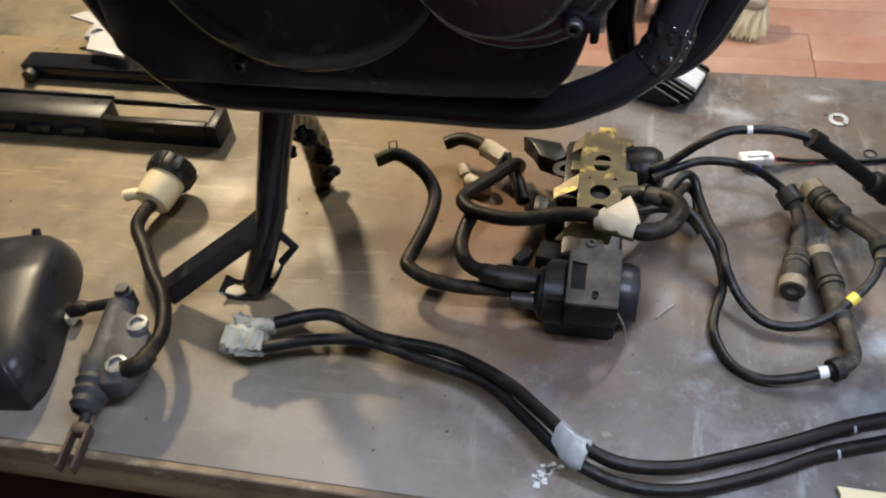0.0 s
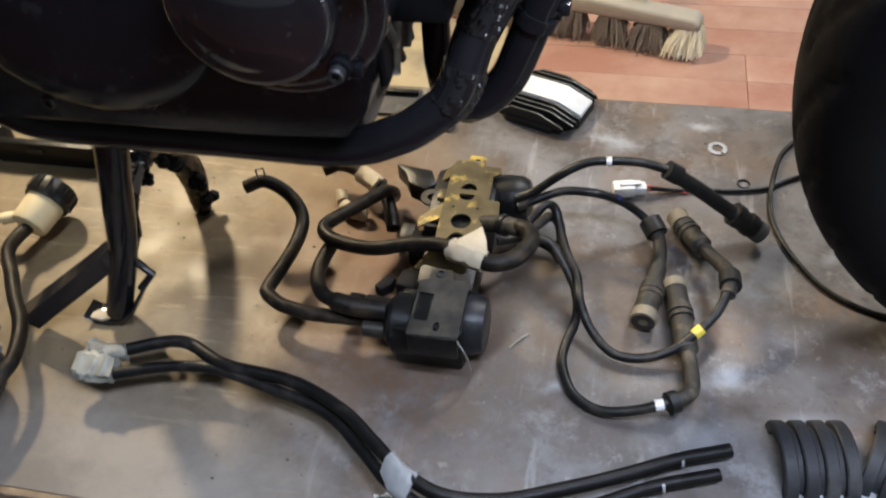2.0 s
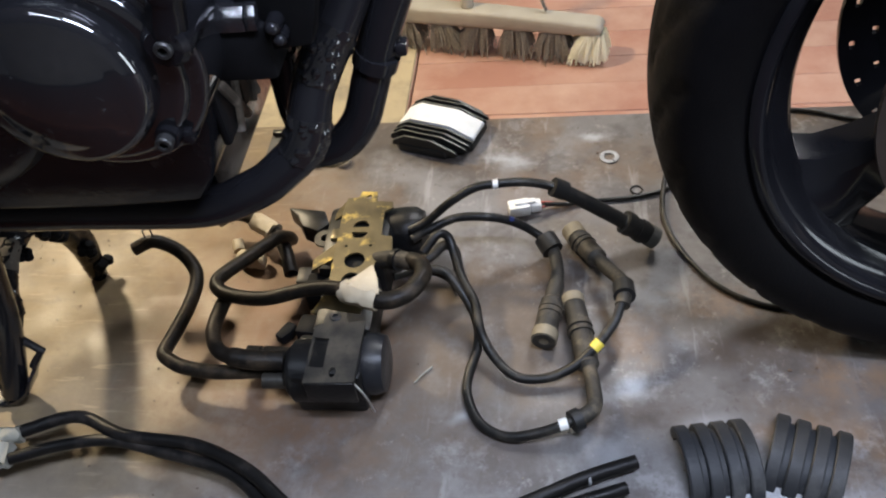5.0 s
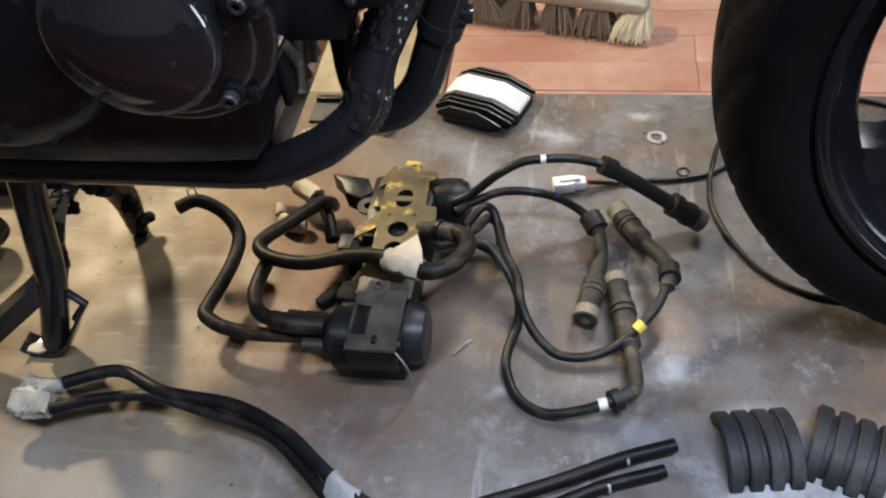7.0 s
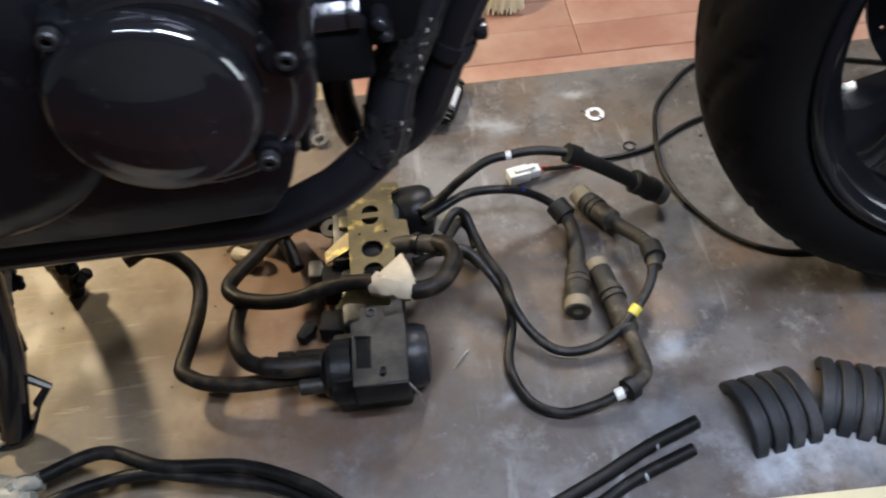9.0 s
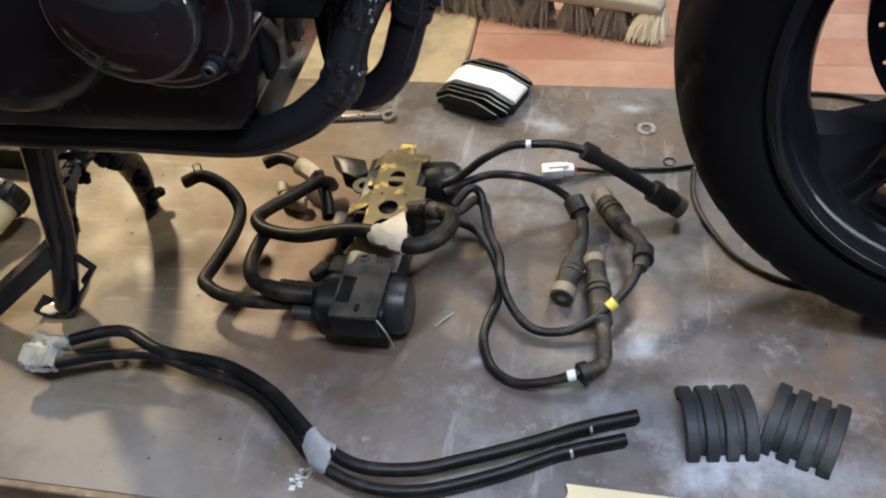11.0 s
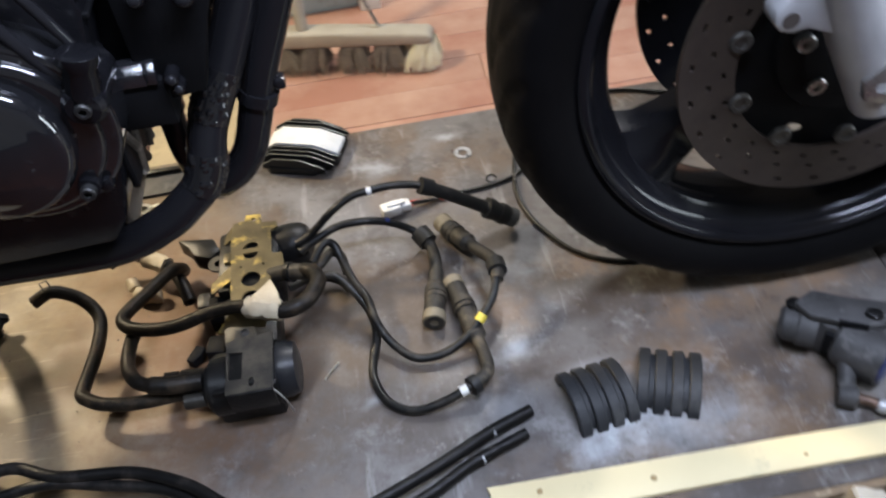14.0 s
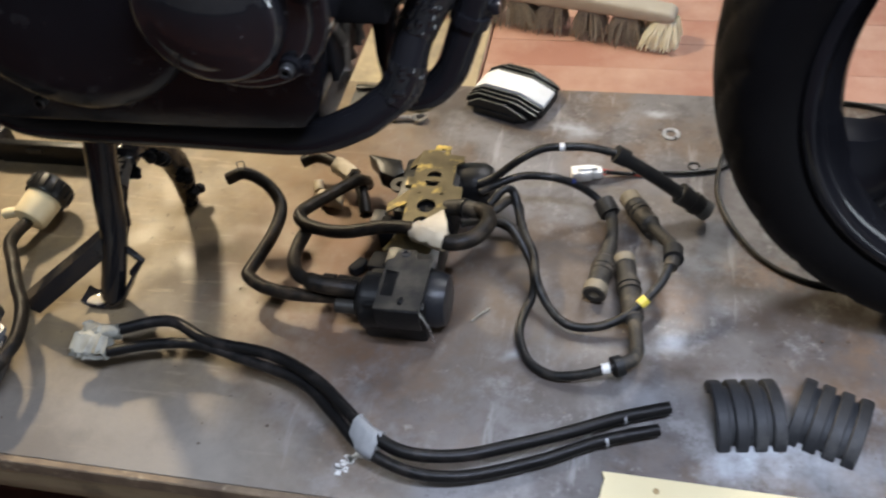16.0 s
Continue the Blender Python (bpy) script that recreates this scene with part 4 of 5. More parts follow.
    # greasy pipes over the case
    part("breather_pipe", sweep([(-0.02, 0.135, 0.52), (0.006, 0.130, 0.475), (0.026, 0.128, 0.440), (0.036, 0.130, 0.425)], 0.0042, 12), M_GLOSS, bike)
    part("breather_pipe", sweep([(0.0, 0.140, 0.53), (0.03, 0.136, 0.475), (0.046, 0.134, 0.44)], 0.0036, 12), M_GLOSS, bike)
    # centre stand
    leg = [(-0.199, 0.190, 0.262), (-0.212, 0.190, 0.2145), (-0.227, 0.190, 0.160), (-0.242, 0.190, 0.105), (-0.258, 0.188, 0.060), (-0.276, 0.185, 0.014)]
    stand = part("centre_stand", sweep(leg, lambda f: 0.0140 - 0.0015 * f, 20), M_GLOSS, bike, "glossy black steel centre stand")
    arch_line = [(-0.240, 0.200, 0.104), (-0.243, 0.213, 0.122), (-0.246, 0.232, 0.137), (-0.249, 0.258, 0.143), (-0.251, 0.288, 0.136), (-0.252, 0.318, 0.108), (-0.2525, 0.338, 0.066), (-0.2535, 0.342, 0.034), (-0.2560, 0.342, 0.002)]
    far = sweep(arch_line, lambda f: 0.0105 if f < 0.35 else (0.0145 if f < 0.78 else 0.0145 - 0.024 * (f - 0.78)), 18)
    rng = random.Random(21)
    for v in far.verts:
        v.co += Vector([rng.gauss(0, 1) for _ in range(3)]) * 0.0006
    part("far_leg", far, M_GLOSS, stand, "curved leg caked with dirt")
    dirt = bmesh.new()
    for x, y, z, r in ((-0.240, 0.296, 0.112, 0.0075), (-0.243, 0.309, 0.100, 0.0085), (-0.241, 0.286, 0.122, 0.006), (-0.240, 0.330, 0.058, 0.0065), (-0.239, 0.250, 0.132, 0.005), (-0.244, 0.340, 0.022, 0.007)):
        for k in range(3):
            q = Vector((x, y, z)) + Vector([rng.gauss(0, 0.0025) for _ in range(3)])
            lathe([(0, 0), (r * 0.3, r * 0.7), (r * 0.9, r), (r * 1.5, r * 0.72), (r * 1.8, 0)], q - Vector((0, 0, r)), q + Vector((rng.gauss(0, 0.3), rng.gauss(0, 0.3), 1)), 9, dirt)
    part("dirt", dirt, M_MATT, stand, "lumps of caked dirt")["kind"] = "stuff"
    part("bare_patch", sweep([(-0.2450, 0.226, 0.1330), (-0.2470, 0.240, 0.1395), (-0.2485, 0.252, 0.1425)], 0.0111, 18), M_DUSTY, stand, "rubbed bare brown metal")
    web = [(0.195, 0.094), (0.209, 0.104), (0.211, 0.132), (0.204, 0.146), (0.195, 0.140)]
    part("gusset", prism(web, -0.2365, -0.2325, "x", 0.0008), M_GLOSS, stand)
    rocker = [(-0.3095, 0.0075), (-0.3000, 0.0010), (-0.2860, 0.0), (-0.2700, 0.0065), (-0.2540, 0.0210), (-0.2420, 0.0420)]
    rocker += [(x - 0.0012, z + 0.0042) for x, z in reversed(rocker)]
    part("foot_plate", prism(rocker, 0.174, 0.197, "y", 0.0009), M_GLOSS, stand, "curved foot plate")
    part("worn_foot", prism([(-0.3065, 0.1765), (-0.2930, 0.1750), (-0.2850, 0.1790), (-0.2880, 0.1870), (-0.3000, 0.1880), (-0.3060, 0.1830)], 0.0046, 0.0082, "z", 0.0014), M_TAPE, stand, "worn pale bare tip of the foot")
    part("tang", sweep([(-0.243, 0.192, 0.104), (-0.268, 0.184, 0.084), (-0.312, 0.173, 0.051), (-0.3555, 0.162, 0.018)], lambda f: 0.0125 + 0.0015 * f, 4, smooth=False), M_GLOSS, stand, sharp=20)
    part("tang_tip", lathe([(-0.002, 0.0), (-0.002, 0.0075), (0.001, 0.0070), (0.0018, 0.004), (0.0018, 0)], (-0.3548, 0.1600, 0.0245), (-0.43, 0.10, 0.09), 14), M_BOLT, stand, "rubbed tip")
    part("brace", sweep([(-0.2420, 0.192, 0.0860), (-0.2275, 0.192, 0.0660), (-0.2430, 0.189, 0.0470)], 0.0040, 8, smooth=False), M_GLOSS, stand)
    # unseen front end, added to shade the bench: yokes, steering head and tank
    for z, x in ((0.800, 0.3450), (0.930, 0.2860)):
        part("unseen_fork_yoke", prism([(x - 0.045, 0.150), (x + 0.032, 0.138), (x + 0.045, 0.200), (x + 0.045, 0.352), (x + 0.032, 0.414), (x - 0.045, 0.402)], z - 0.014, z + 0.014, "z", 0.006), M_ENGINE, bike)
    part("unseen_steering_head", lathe([(0, 0.0), (0, 0.034), (0.17, 0.034), (0.17, 0)], (0.335, WY, 0.775), (0.268, WY, 0.925), 28), M_GLOSS, bike)
    tank = prism([(-0.20, 0.70), (0.20, 0.70), (0.265, 0.78), (0.240, 0.87), (0.10, 0.91), (-0.10, 0.88), (-0.22, 0.78)], 0.166, 0.386, "y", 0.04, segments=4)
    part("unseen_fuel_tank", tank, M_GLOSS, bike, "black fuel tank out of view, added to shade the bench")


motorcycle()


# ---- parts laid out on the bench ----
def twin_hoses():
    t = thing("twin_hose", (0.03, 0.06, 0), "pair of long black hoses taped together, grimy taped ends", "hose")
    a = [(-0.236, 0.126, 0.035), (-0.187, 0.143, 0.035), (-0.139, 0.126, 0.033), (-0.073, 0.118, 0.032), (-0.022, 0.096, 0.032), (0.012, 0.070, 0.032), (0.040, 0.049, 0.031), (0.075, 0.036, 0.028),
         (0.118, 0.042, 0.022), (0.159, 0.059, 0.018), (0.206, 0.081, 0.014), (0.253, 0.105, 0.0115), (0.295, 0.1215, 0.010)]
    b = [(-0.236, 0.103, 0.030), (-0.195, 0.117, 0.030), (-0.150, 0.123, 0.029), (-0.101, 0.114, 0.026), (-0.040, 0.098, 0.024), (0.001, 0.067, 0.024), (0.034, 0.039, 0.024), (0.077, 0.024, 0.019),
         (0.124, 0.028, 0.014), (0.184, 0.052, 0.011), (0.235, 0.079, 0.010), (0.286, 0.0985, 0.009)]
    part("hose", sweep(a, 0.0058, 16, hollow=0.7), M_HOSE2, t)
    part("hose", sweep(b, 0.0053, 16, hollow=0.7), M_HOSE2, t)
    part("tape_wrap", flat_wrap([((0.0275, 0.0590, 0.0316), (0.0240, 0.0500, 0.0240)), ((0.0400, 0.0490, 0.0310), (0.0360, 0.0380, 0.0238)), ((0.0520, 0.0445, 0.0298), (0.0480, 0.0335, 0.0226))], 0.0066, 3), M_BAND, t, "silver tape band")
    part("tape_end", wrap([(-0.268, 0.126, 0.033), (-0.252, 0.122, 0.034), (-0.232, 0.125, 0.035)], 0.0074, 5, rough=0.24), M_TAPEG, t, "crumpled grimy tape")
    part("tape_end", flat_wrap([((-0.273, 0.1130, 0.033), (-0.274, 0.1020, 0.028)), ((-0.255, 0.1150, 0.034), (-0.257, 0.1010, 0.029)), ((-0.235, 0.1100, 0.033), (-0.235, 0.1010, 0.030))], 0.0060, 6, rough=0.24), M_TAPEG, t, "crumpled grimy tape")
    for p, q, r in (((0.2545, 0.1056, 0.0105), (0.2565, 0.1064, 0.0105), 0.0065), ((0.2405, 0.0808, 0.009), (0.2425, 0.0816, 0.009), 0.0060)):
        part("mark", sweep([p, q], r, 16, smooth=False), M_BAND, t, "thin pale stripe")


twin_hoses()


def lead(name, line, cap_line, cap_r, material, label, extras=()):
    at = (cap_line[-1][0], cap_line[-1][1], 0)
    t = thing(name, at, label, "ignition lead", "ignition leads")
    part("cable", sweep(line, 0.0044, 12), M_LEAD, t)
    cap = part("plug_cap", sweep(cap_line, cap_r, 16, hollow=0.45), material, t, "dusty rubber spark plug cap")
    for p, q, r, mt, nm in extras:
        part(nm, sweep([p, q], r, 16, smooth=False), mt, cap if nm in ("collar", "seal", "rib") else t)
    return t


def ignition_leads():
    lead("ignition_lead", [(0.090, 0.352, 0.050), (0.108, 0.357, 0.058), (0.132, 0.362, 0.078), (0.155, 0.370, 0.088), (0.175, 0.373, 0.090), (0.204, 0.377, 0.088), (0.228, 0.372, 0.087), (0.240, 0.369, 0.084)],
         [(0.236, 0.369, 0.085), (0.262, 0.371, 0.066), (0.290, 0.372, 0.044), (0.312, 0.371, 0.028), (0.330, 0.369, 0.016)], lambda f: 0.0074 if f < 0.62 else 0.0108, M_CAPB,
         "black ignition lead with a long black plug cap",
         [((0.1735, 0.3727, 0.0896), (0.1785, 0.3733, 0.0896), 0.0048, M_WHITE, "marker_sleeve"), ((0.231, 0.369, 0.0885), (0.243, 0.370, 0.0810), 0.0094, M_CAPB, "collar"),
          ((0.300, 0.3715, 0.037), (0.307, 0.3715, 0.032), 0.0120, M_CAPB, "rib"), ((0.314, 0.371, 0.0265), (0.320, 0.370, 0.0225), 0.0120, M_CAPB, "rib"), ((0.3235, 0.3698, 0.0205), (0.3315, 0.369, 0.0150), 0.0112, M_CAPGREY, "seal")])
    lead("ignition_lead", [(0.092, 0.346, 0.044), (0.108, 0.352, 0.050), (0.135, 0.362, 0.056), (0.166, 0.362, 0.057), (0.190, 0.366, 0.046), (0.210, 0.366, 0.032), (0.226, 0.358, 0.022)],
         [(0.225, 0.360, 0.022), (0.232, 0.345, 0.018), (0.234, 0.320, 0.0155), (0.229, 0.290, 0.015), (0.2245, 0.265, 0.015), (0.2205, 0.240, 0.0145)], lambda f: 0.0066 + (0.0015 if f > 0.45 else 0) + (0.0027 if f > 0.62 else 0), M_CAP,
         "black ignition lead with a brown dusty open-ended plug cap",
         [((0.186, 0.366, 0.0485), (0.190, 0.3665, 0.046), 0.0047, M_BLUE, "marker_sleeve"), ((0.222, 0.364, 0.024), (0.230, 0.350, 0.020), 0.0112, M_CAPB, "collar"), ((0.2275, 0.280, 0.0150), (0.2270, 0.2765, 0.0150), 0.0118, M_CAP, "rib"),
          ((0.2265, 0.2735, 0.0150), (0.2260, 0.270, 0.0150), 0.0118, M_CAP, "rib"), ((0.2225, 0.2520, 0.0145), (0.2204, 0.2410, 0.0145), 0.0122, M_CAPEND, "seal")])
    lead("ignition_lead", [(0.106, 0.322, 0.050), (0.120, 0.336, 0.060), (0.130, 0.337, 0.054), (0.136, 0.322, 0.044), (0.145, 0.297, 0.037), (0.157, 0.274, 0.031), (0.163, 0.246, 0.025), (0.176, 0.223, 0.015), (0.196, 0.205, 0.010),
                           (0.221, 0.203, 0.010), (0.246, 0.211, 0.016), (0.267, 0.226, 0.027), (0.283, 0.243, 0.038), (0.291, 0.262, 0.046)],
         [(0.291, 0.258, 0.044), (0.294, 0.276, 0.044), (0.291, 0.295, 0.038), (0.280, 0.320, 0.028), (0.268, 0.346, 0.020), (0.258, 0.366, 0.0155), (0.252, 0.379, 0.015)], lambda f: 0.0068 if f < 0.60 else 0.0102, M_CAP,
         "black ignition lead with a yellow marker and dusty cap",
         [((0.2645, 0.2238, 0.0255), (0.2705, 0.2290, 0.0290), 0.0052, M_YELLOW, "marker_sleeve"), ((0.2935, 0.268, 0.045), (0.2935, 0.284, 0.042), 0.0100, M_CAPB, "collar"), ((0.2625, 0.357, 0.0170), (0.2605, 0.361, 0.0165), 0.0118, M_CAP, "rib"),
          ((0.2590, 0.364, 0.0155), (0.2570, 0.368, 0.0155), 0.0118, M_CAP, "rib"), ((0.2545, 0.3725, 0.0150), (0.2490, 0.3845, 0.0150), 0.0110, M_CAPEND, "seal")])
    lead("ignition_lead", [(0.100, 0.304, 0.044), (0.126, 0.303, 0.044), (0.146, 0.284, 0.030), (0.158, 0.262, 0.018), (0.160, 0.238, 0.010), (0.153, 0.210, 0.006), (0.153, 0.188, 0.005), (0.165, 0.160, 0.005), (0.188, 0.146, 0.006),
                           (0.214, 0.146, 0.011), (0.238, 0.151, 0.018), (0.252, 0.160, 0.018)],
         [(0.243, 0.154, 0.018), (0.256, 0.161, 0.0175), (0.264, 0.172, 0.0165), (0.263, 0.195, 0.0150), (0.258, 0.225, 0.0148), (0.254, 0.255, 0.0148), (0.2485, 0.287, 0.0150)], lambda f: 0.0066 if f < 0.60 else 0.0102, M_CAP,
         "black ignition lead with a right-angled dusty plug cap",
         [((0.2335, 0.1500, 0.0175), (0.2405, 0.1518, 0.0185), 0.0052, M_WHITE, "marker_sleeve"), ((0.244, 0.153, 0.018), (0.251, 0.157, 0.018), 0.0100, M_CAPB, "collar"), ((0.2550, 0.248, 0.0150), (0.2545, 0.252, 0.0150), 0.0119, M_CAP, "rib"),
          ((0.2540, 0.255, 0.0150), (0.2535, 0.259, 0.0150), 0.0119, M_CAP, "rib"), ((0.2490, 0.283, 0.0150), (0.2475, 0.2925, 0.0150), 0.0110, M_CAPEND, "seal")])


ignition_leads()


def air_valve():
    """The black valve body with zinc-plated bracket, second canister and bent rubber hoses."""
    v = thing("air_valve_unit", (0.03, 0.27, 0), "black air valve unit with gold zinc-plated bracket and bent rubber hoses", "engine part")
    body = part("valve_body", lathe([(0, 0), (0, 0.018), (0.004, 0.0235), (0.010, 0.0250), (0.026, 0.0250), (0.028, 0.0262), (0.072, 0.0262), (0.073, 0)], (-0.007, 0.196, 0.031), (1, 0.196, 0.031), 40), M_BLACKP, v, "black moulded valve body")
    part("band", lathe([(0, 0.0255), (0.0005, 0.0282), (0.017, 0.0282), (0.0175, 0.0255)], (0.001, 0.196, 0.031), (1, 0.196, 0.031), 36), M_BLACKP, body, "black clamping band")
    part("end_canister", lathe([(0, 0.024), (0.001, 0.0275), (0.010, 0.0280), (0.014, 0.0262), (0.018, 0.0250), (0.020, 0.018), (0.021, 0)], (0.064, 0.203, 0.032), (1, 0.203, 0.032), 40), M_PANEL, body, "grey-black round canister")
    part("body_block", block((0.002, 0.172, 0.000), (0.066, 0.222, 0.052), 0.005), M_BLACKP, body)
    well = [(0.0240, 0.1735), (0.0365, 0.1725), (0.0370, 0.2035), (0.0240, 0.2050)]
    slot = [(0.0455 + 0.0030 * math.cos(a), 0.1680 + 0.0050 * math.sin(a)) for a in [2 * math.pi * k / 16 for k in range(16)]]
    part("cover_plate", plate([(0.0215, 0.1570), (0.0655, 0.1580), (0.0660, 0.2235), (0.0500, 0.2215), (0.0480, 0.2330), (0.0300, 0.2330), (0.0285, 0.2205), (0.0215, 0.2180)], [well, slot, circle(0.0385, 0.2275, 0.0026, 14)], 0.0675, 0.0022), M_GREYP, body, "dusty grey steel cover plate")
    part("well_floor", block((0.020, 0.168, 0.050), (0.062, 0.222, 0.0648), 0.002), M_BLACKP, body)
    part("plate_lip", block((0.0220, 0.1560, 0.040), (0.0655, 0.1585, 0.0668), 0.001), M_BLACKP, body)
    part("bolt", bolt_head((0.0385, 0.2275, 0.0655), (0, 0, 1), 0.0050, 0.0035), M_BOLT, body)
    part("wire", sweep([(0.063, 0.163, 0.058), (0.0715, 0.160, 0.042), (0.0745, 0.162, 0.018)], 0.0010, 8), M_STEEL, body)
    part("sleeve", lathe([(0, 0.0085), (0, 0.0098), (0.012, 0.0100), (0.013, 0.0088), (0.015, 0.0088), (0.016, 0.0104), (0.040, 0.0104)], (-0.044, 0.2045, 0.041), (0.0, 0.2030, 0.039), 22), M_HOSE, body, "ribbed rubber sleeve")
    part("sleeve", lathe([(0, 0.0062), (0.001, 0.0075), (0.024, 0.0075)], (-0.028, 0.1850, 0.031), (0.0, 0.1850, 0.031), 18), M_GREYP, body)
    # zinc plated bracket
    out = [(0.0200, 0.3660), (0.0220, 0.3920), (0.0340, 0.3935), (0.0360, 0.4020), (0.0520, 0.4010), (0.0535, 0.3870), (0.0700, 0.3855), (0.0710, 0.3770), (0.0630, 0.3720), (0.0640, 0.3380), (0.0750, 0.3360), (0.0780, 0.3090), (0.0620, 0.3020),
           (0.0600, 0.2620), (0.0220, 0.2620), (0.0210, 0.3000)]
    holes = [circle(0.0445, 0.3935, 0.0030, 14), [(0.0420 + 0.0080 * math.cos(math.pi * k / 10), 0.3500 + 0.0090 * math.sin(math.pi * k / 10)) for k in range(11)],
             [(0.0415 + 0.0080 * math.cos(math.pi + math.pi * k / 10), 0.3430 + 0.0085 * math.sin(math.pi + math.pi * k / 10)) for k in range(11)],
             circle(0.0420, 0.3050, 0.0100, 20), circle(0.0420, 0.2800, 0.0090, 20), circle(0.0310, 0.3240, 0.0013, 10), circle(0.0550, 0.3240, 0.0015, 10)]
    br = part("bracket", plate(out, holes, 0.0585, 0.0022), M_GOLD, v, "blotchy gold zinc-plated bracket")
    for pts in (((0.0215, 0.390, 0.0575), (0.0205, 0.370, 0.0575), (0.002, 0.364, 0.047), (0.005, 0.376, 0.047)), ((0.0205, 0.330, 0.0575), (0.0205, 0.308, 0.0575), (-0.002, 0.303, 0.047), (-0.003, 0.317, 0.047)),
                ((0.022, 0.268, 0.0575), (0.058, 0.262, 0.0575), (0.052, 0.246, 0.040), (0.004, 0.256, 0.040))):
        fl = bmesh.new()
        lo = [fl.verts.new(Vector(p) - Vector((0, 0, 0.002))) for p in pts]
        hi = [fl.verts.new(p) for p in pts]
        fl.faces.new(lo)
        fl.faces.new(hi)
        for i in range(4):
            fl.faces.new((lo[i], lo[(i + 1) % 4], hi[(i + 1) % 4], hi[i]))
        part("flange", fl, M_GOLD, br)
    part("ear", plate(circle(0.005, 0.344, 0.0115, 22), [circle(0.0045, 0.344, 0.0045, 14)], 0.0500, 0.0025), M_GREYP, br, "dull steel ear with a bolt hole")
    part("ear_neck", block((0.012, 0.337, 0.0478), (0.0215, 0.351, 0.0560), 0.001), M_GOLD, br)
    part("stop_plate", prism([(-0.042, 0.388), (-0.002, 0.382), (0.006, 0.362), (-0.004, 0.352), (-0.022, 0.360), (-0.030, 0.376)], 0.030, 0.052, "z", 0.002), M_BLACKP, v)
    can = part("canister", lathe([(0, 0), (0, 0.020), (0.006, 0.024), (0.040, 0.0265), (0.052, 0.0265), (0.060, 0.022), (0.064, 0.010), (0.064, 0)], (0.040, 0.372, 0.0275), (1, 0.372, 0.0275), 36), M_BLACKP, v, "round black canister")
    part("canister_block", block((0.004, 0.300, 0.004), (0.070, 0.388, 0.052), 0.006), M_BLACKP, can)
    part("lower_block", block((0.010, 0.232, 0.006), (0.066, 0.300, 0.044), 0.006), M_BLACKP, can)
    part("clip", prism([(-0.036, 0.249), (-0.028, 0.244), (-0.020, 0.252), (-0.016, 0.262), (-0.026, 0.266)], 0.004, 0.016, "z", 0.002), M_MATT, v)
    part("clip", prism([(-0.014, 0.246), (0.010, 0.242), (0.018, 0.252), (0.014, 0.266), (-0.010, 0.268)], 0.006, 0.025, "z", 0.003), M_MATT, v)
    part("clip_box", block((-0.0080, 0.2790, 0.012), (0.0190, 0.3080, 0.040), 0.004), M_MATT, v)
    part("clip_cap", block((-0.0210, 0.2980, 0.016), (-0.0060, 0.3190, 0.036), 0.003), M_GREYP, v)
    part("spigot", sweep([(0.060, 0.312, 0.050), (0.084, 0.302, 0.062), (0.102, 0.292, 0.068)], 0.0085, 16), M_CAP, v, "dusty stepped spigot")
    part("spigot_ring", sweep([(0.082, 0.303, 0.061), (0.087, 0.300, 0.063)], 0.0105, 16, smooth=False), M_BLACKP, v)
    # hoses
    part("hose", sweep([(-0.179, 0.313, 0.070), (-0.160, 0.320, 0.074), (-0.140, 0.321, 0.060), (-0.125, 0.311, 0.048), (-0.1185, 0.296, 0.042), (-0.119, 0.272, 0.038), (-0.1245, 0.245, 0.034), (-0.130, 0.222, 0.032), (-0.130, 0.2135, 0.032), (-0.123, 0.207, 0.032), (-0.106, 0.199, 0.031), (-0.070, 0.194, 0.031), (-0.012, 0.196, 0.032)], 0.0069, 16, hollow=0.6), M_HOSE, v)
    part("hose_clip", sweep([(-0.1655, 0.3185, 0.0800), (-0.1655, 0.3185, 0.0900), (-0.1585, 0.3210, 0.0905), (-0.1585, 0.3210, 0.0800)], 0.0008, 6, smooth=False), M_BOLT, v, "thin standing wire hose clip")
    part("hose", sweep([(-0.046, 0.380, 0.012), (-0.043, 0.366, 0.030), (-0.048, 0.348, 0.046), (-0.066, 0.313, 0.056), (-0.085, 0.279, 0.063), (-0.078, 0.262, 0.065), (-0.055, 0.252, 0.067), (-0.028, 0.249, 0.069), (0.006, 0.255, 0.073), (0.036, 0.254, 0.076), (0.062, 0.243, 0.077),
                        (0.084, 0.238, 0.077), (0.102, 0.246, 0.077), (0.1135, 0.266, 0.077), (0.110, 0.284, 0.073), (0.099, 0.295, 0.068)], lambda f: 0.0069 if f < 0.66 else 0.0082, 16), M_HOSE, v)
    part("tape_wrap", wrap([(0.044, 0.251, 0.0765), (0.058, 0.2445, 0.077), (0.076, 0.2385, 0.077)], 0.0100, 11), M_TAPE, v, "cream masking tape")
    flap = prism([(0.047, 0.252), (0.058, 0.262), (0.069, 0.273), (0.0755, 0.256), (0.079, 0.238), (0.060, 0.243)], 0.0855, 0.0866, "z", 0.0)
    part("tape_flap", flap, M_TAPE, v)
    part("hose", sweep([(-0.074, 0.268, 0.056), (-0.080, 0.245, 0.051), (-0.079, 0.222, 0.050), (-0.066, 0.201, 0.052), (-0.040, 0.194, 0.050), (-0.008, 0.196, 0.045)], lambda f: 0.0070 if f < 0.7 else 0.0090, 16), M_HOSE, v)
    part("hose", sweep([(-0.128, 0.396, 0.026), (-0.112, 0.402, 0.030), (-0.094, 0.397, 0.031), (-0.076, 0.386, 0.030), (-0.058, 0.374, 0.028), (-0.044, 0.352, 0.024), (-0.034, 0.325, 0.018)], 0.0072, 14, hollow=0.6), M_HOSE, v)
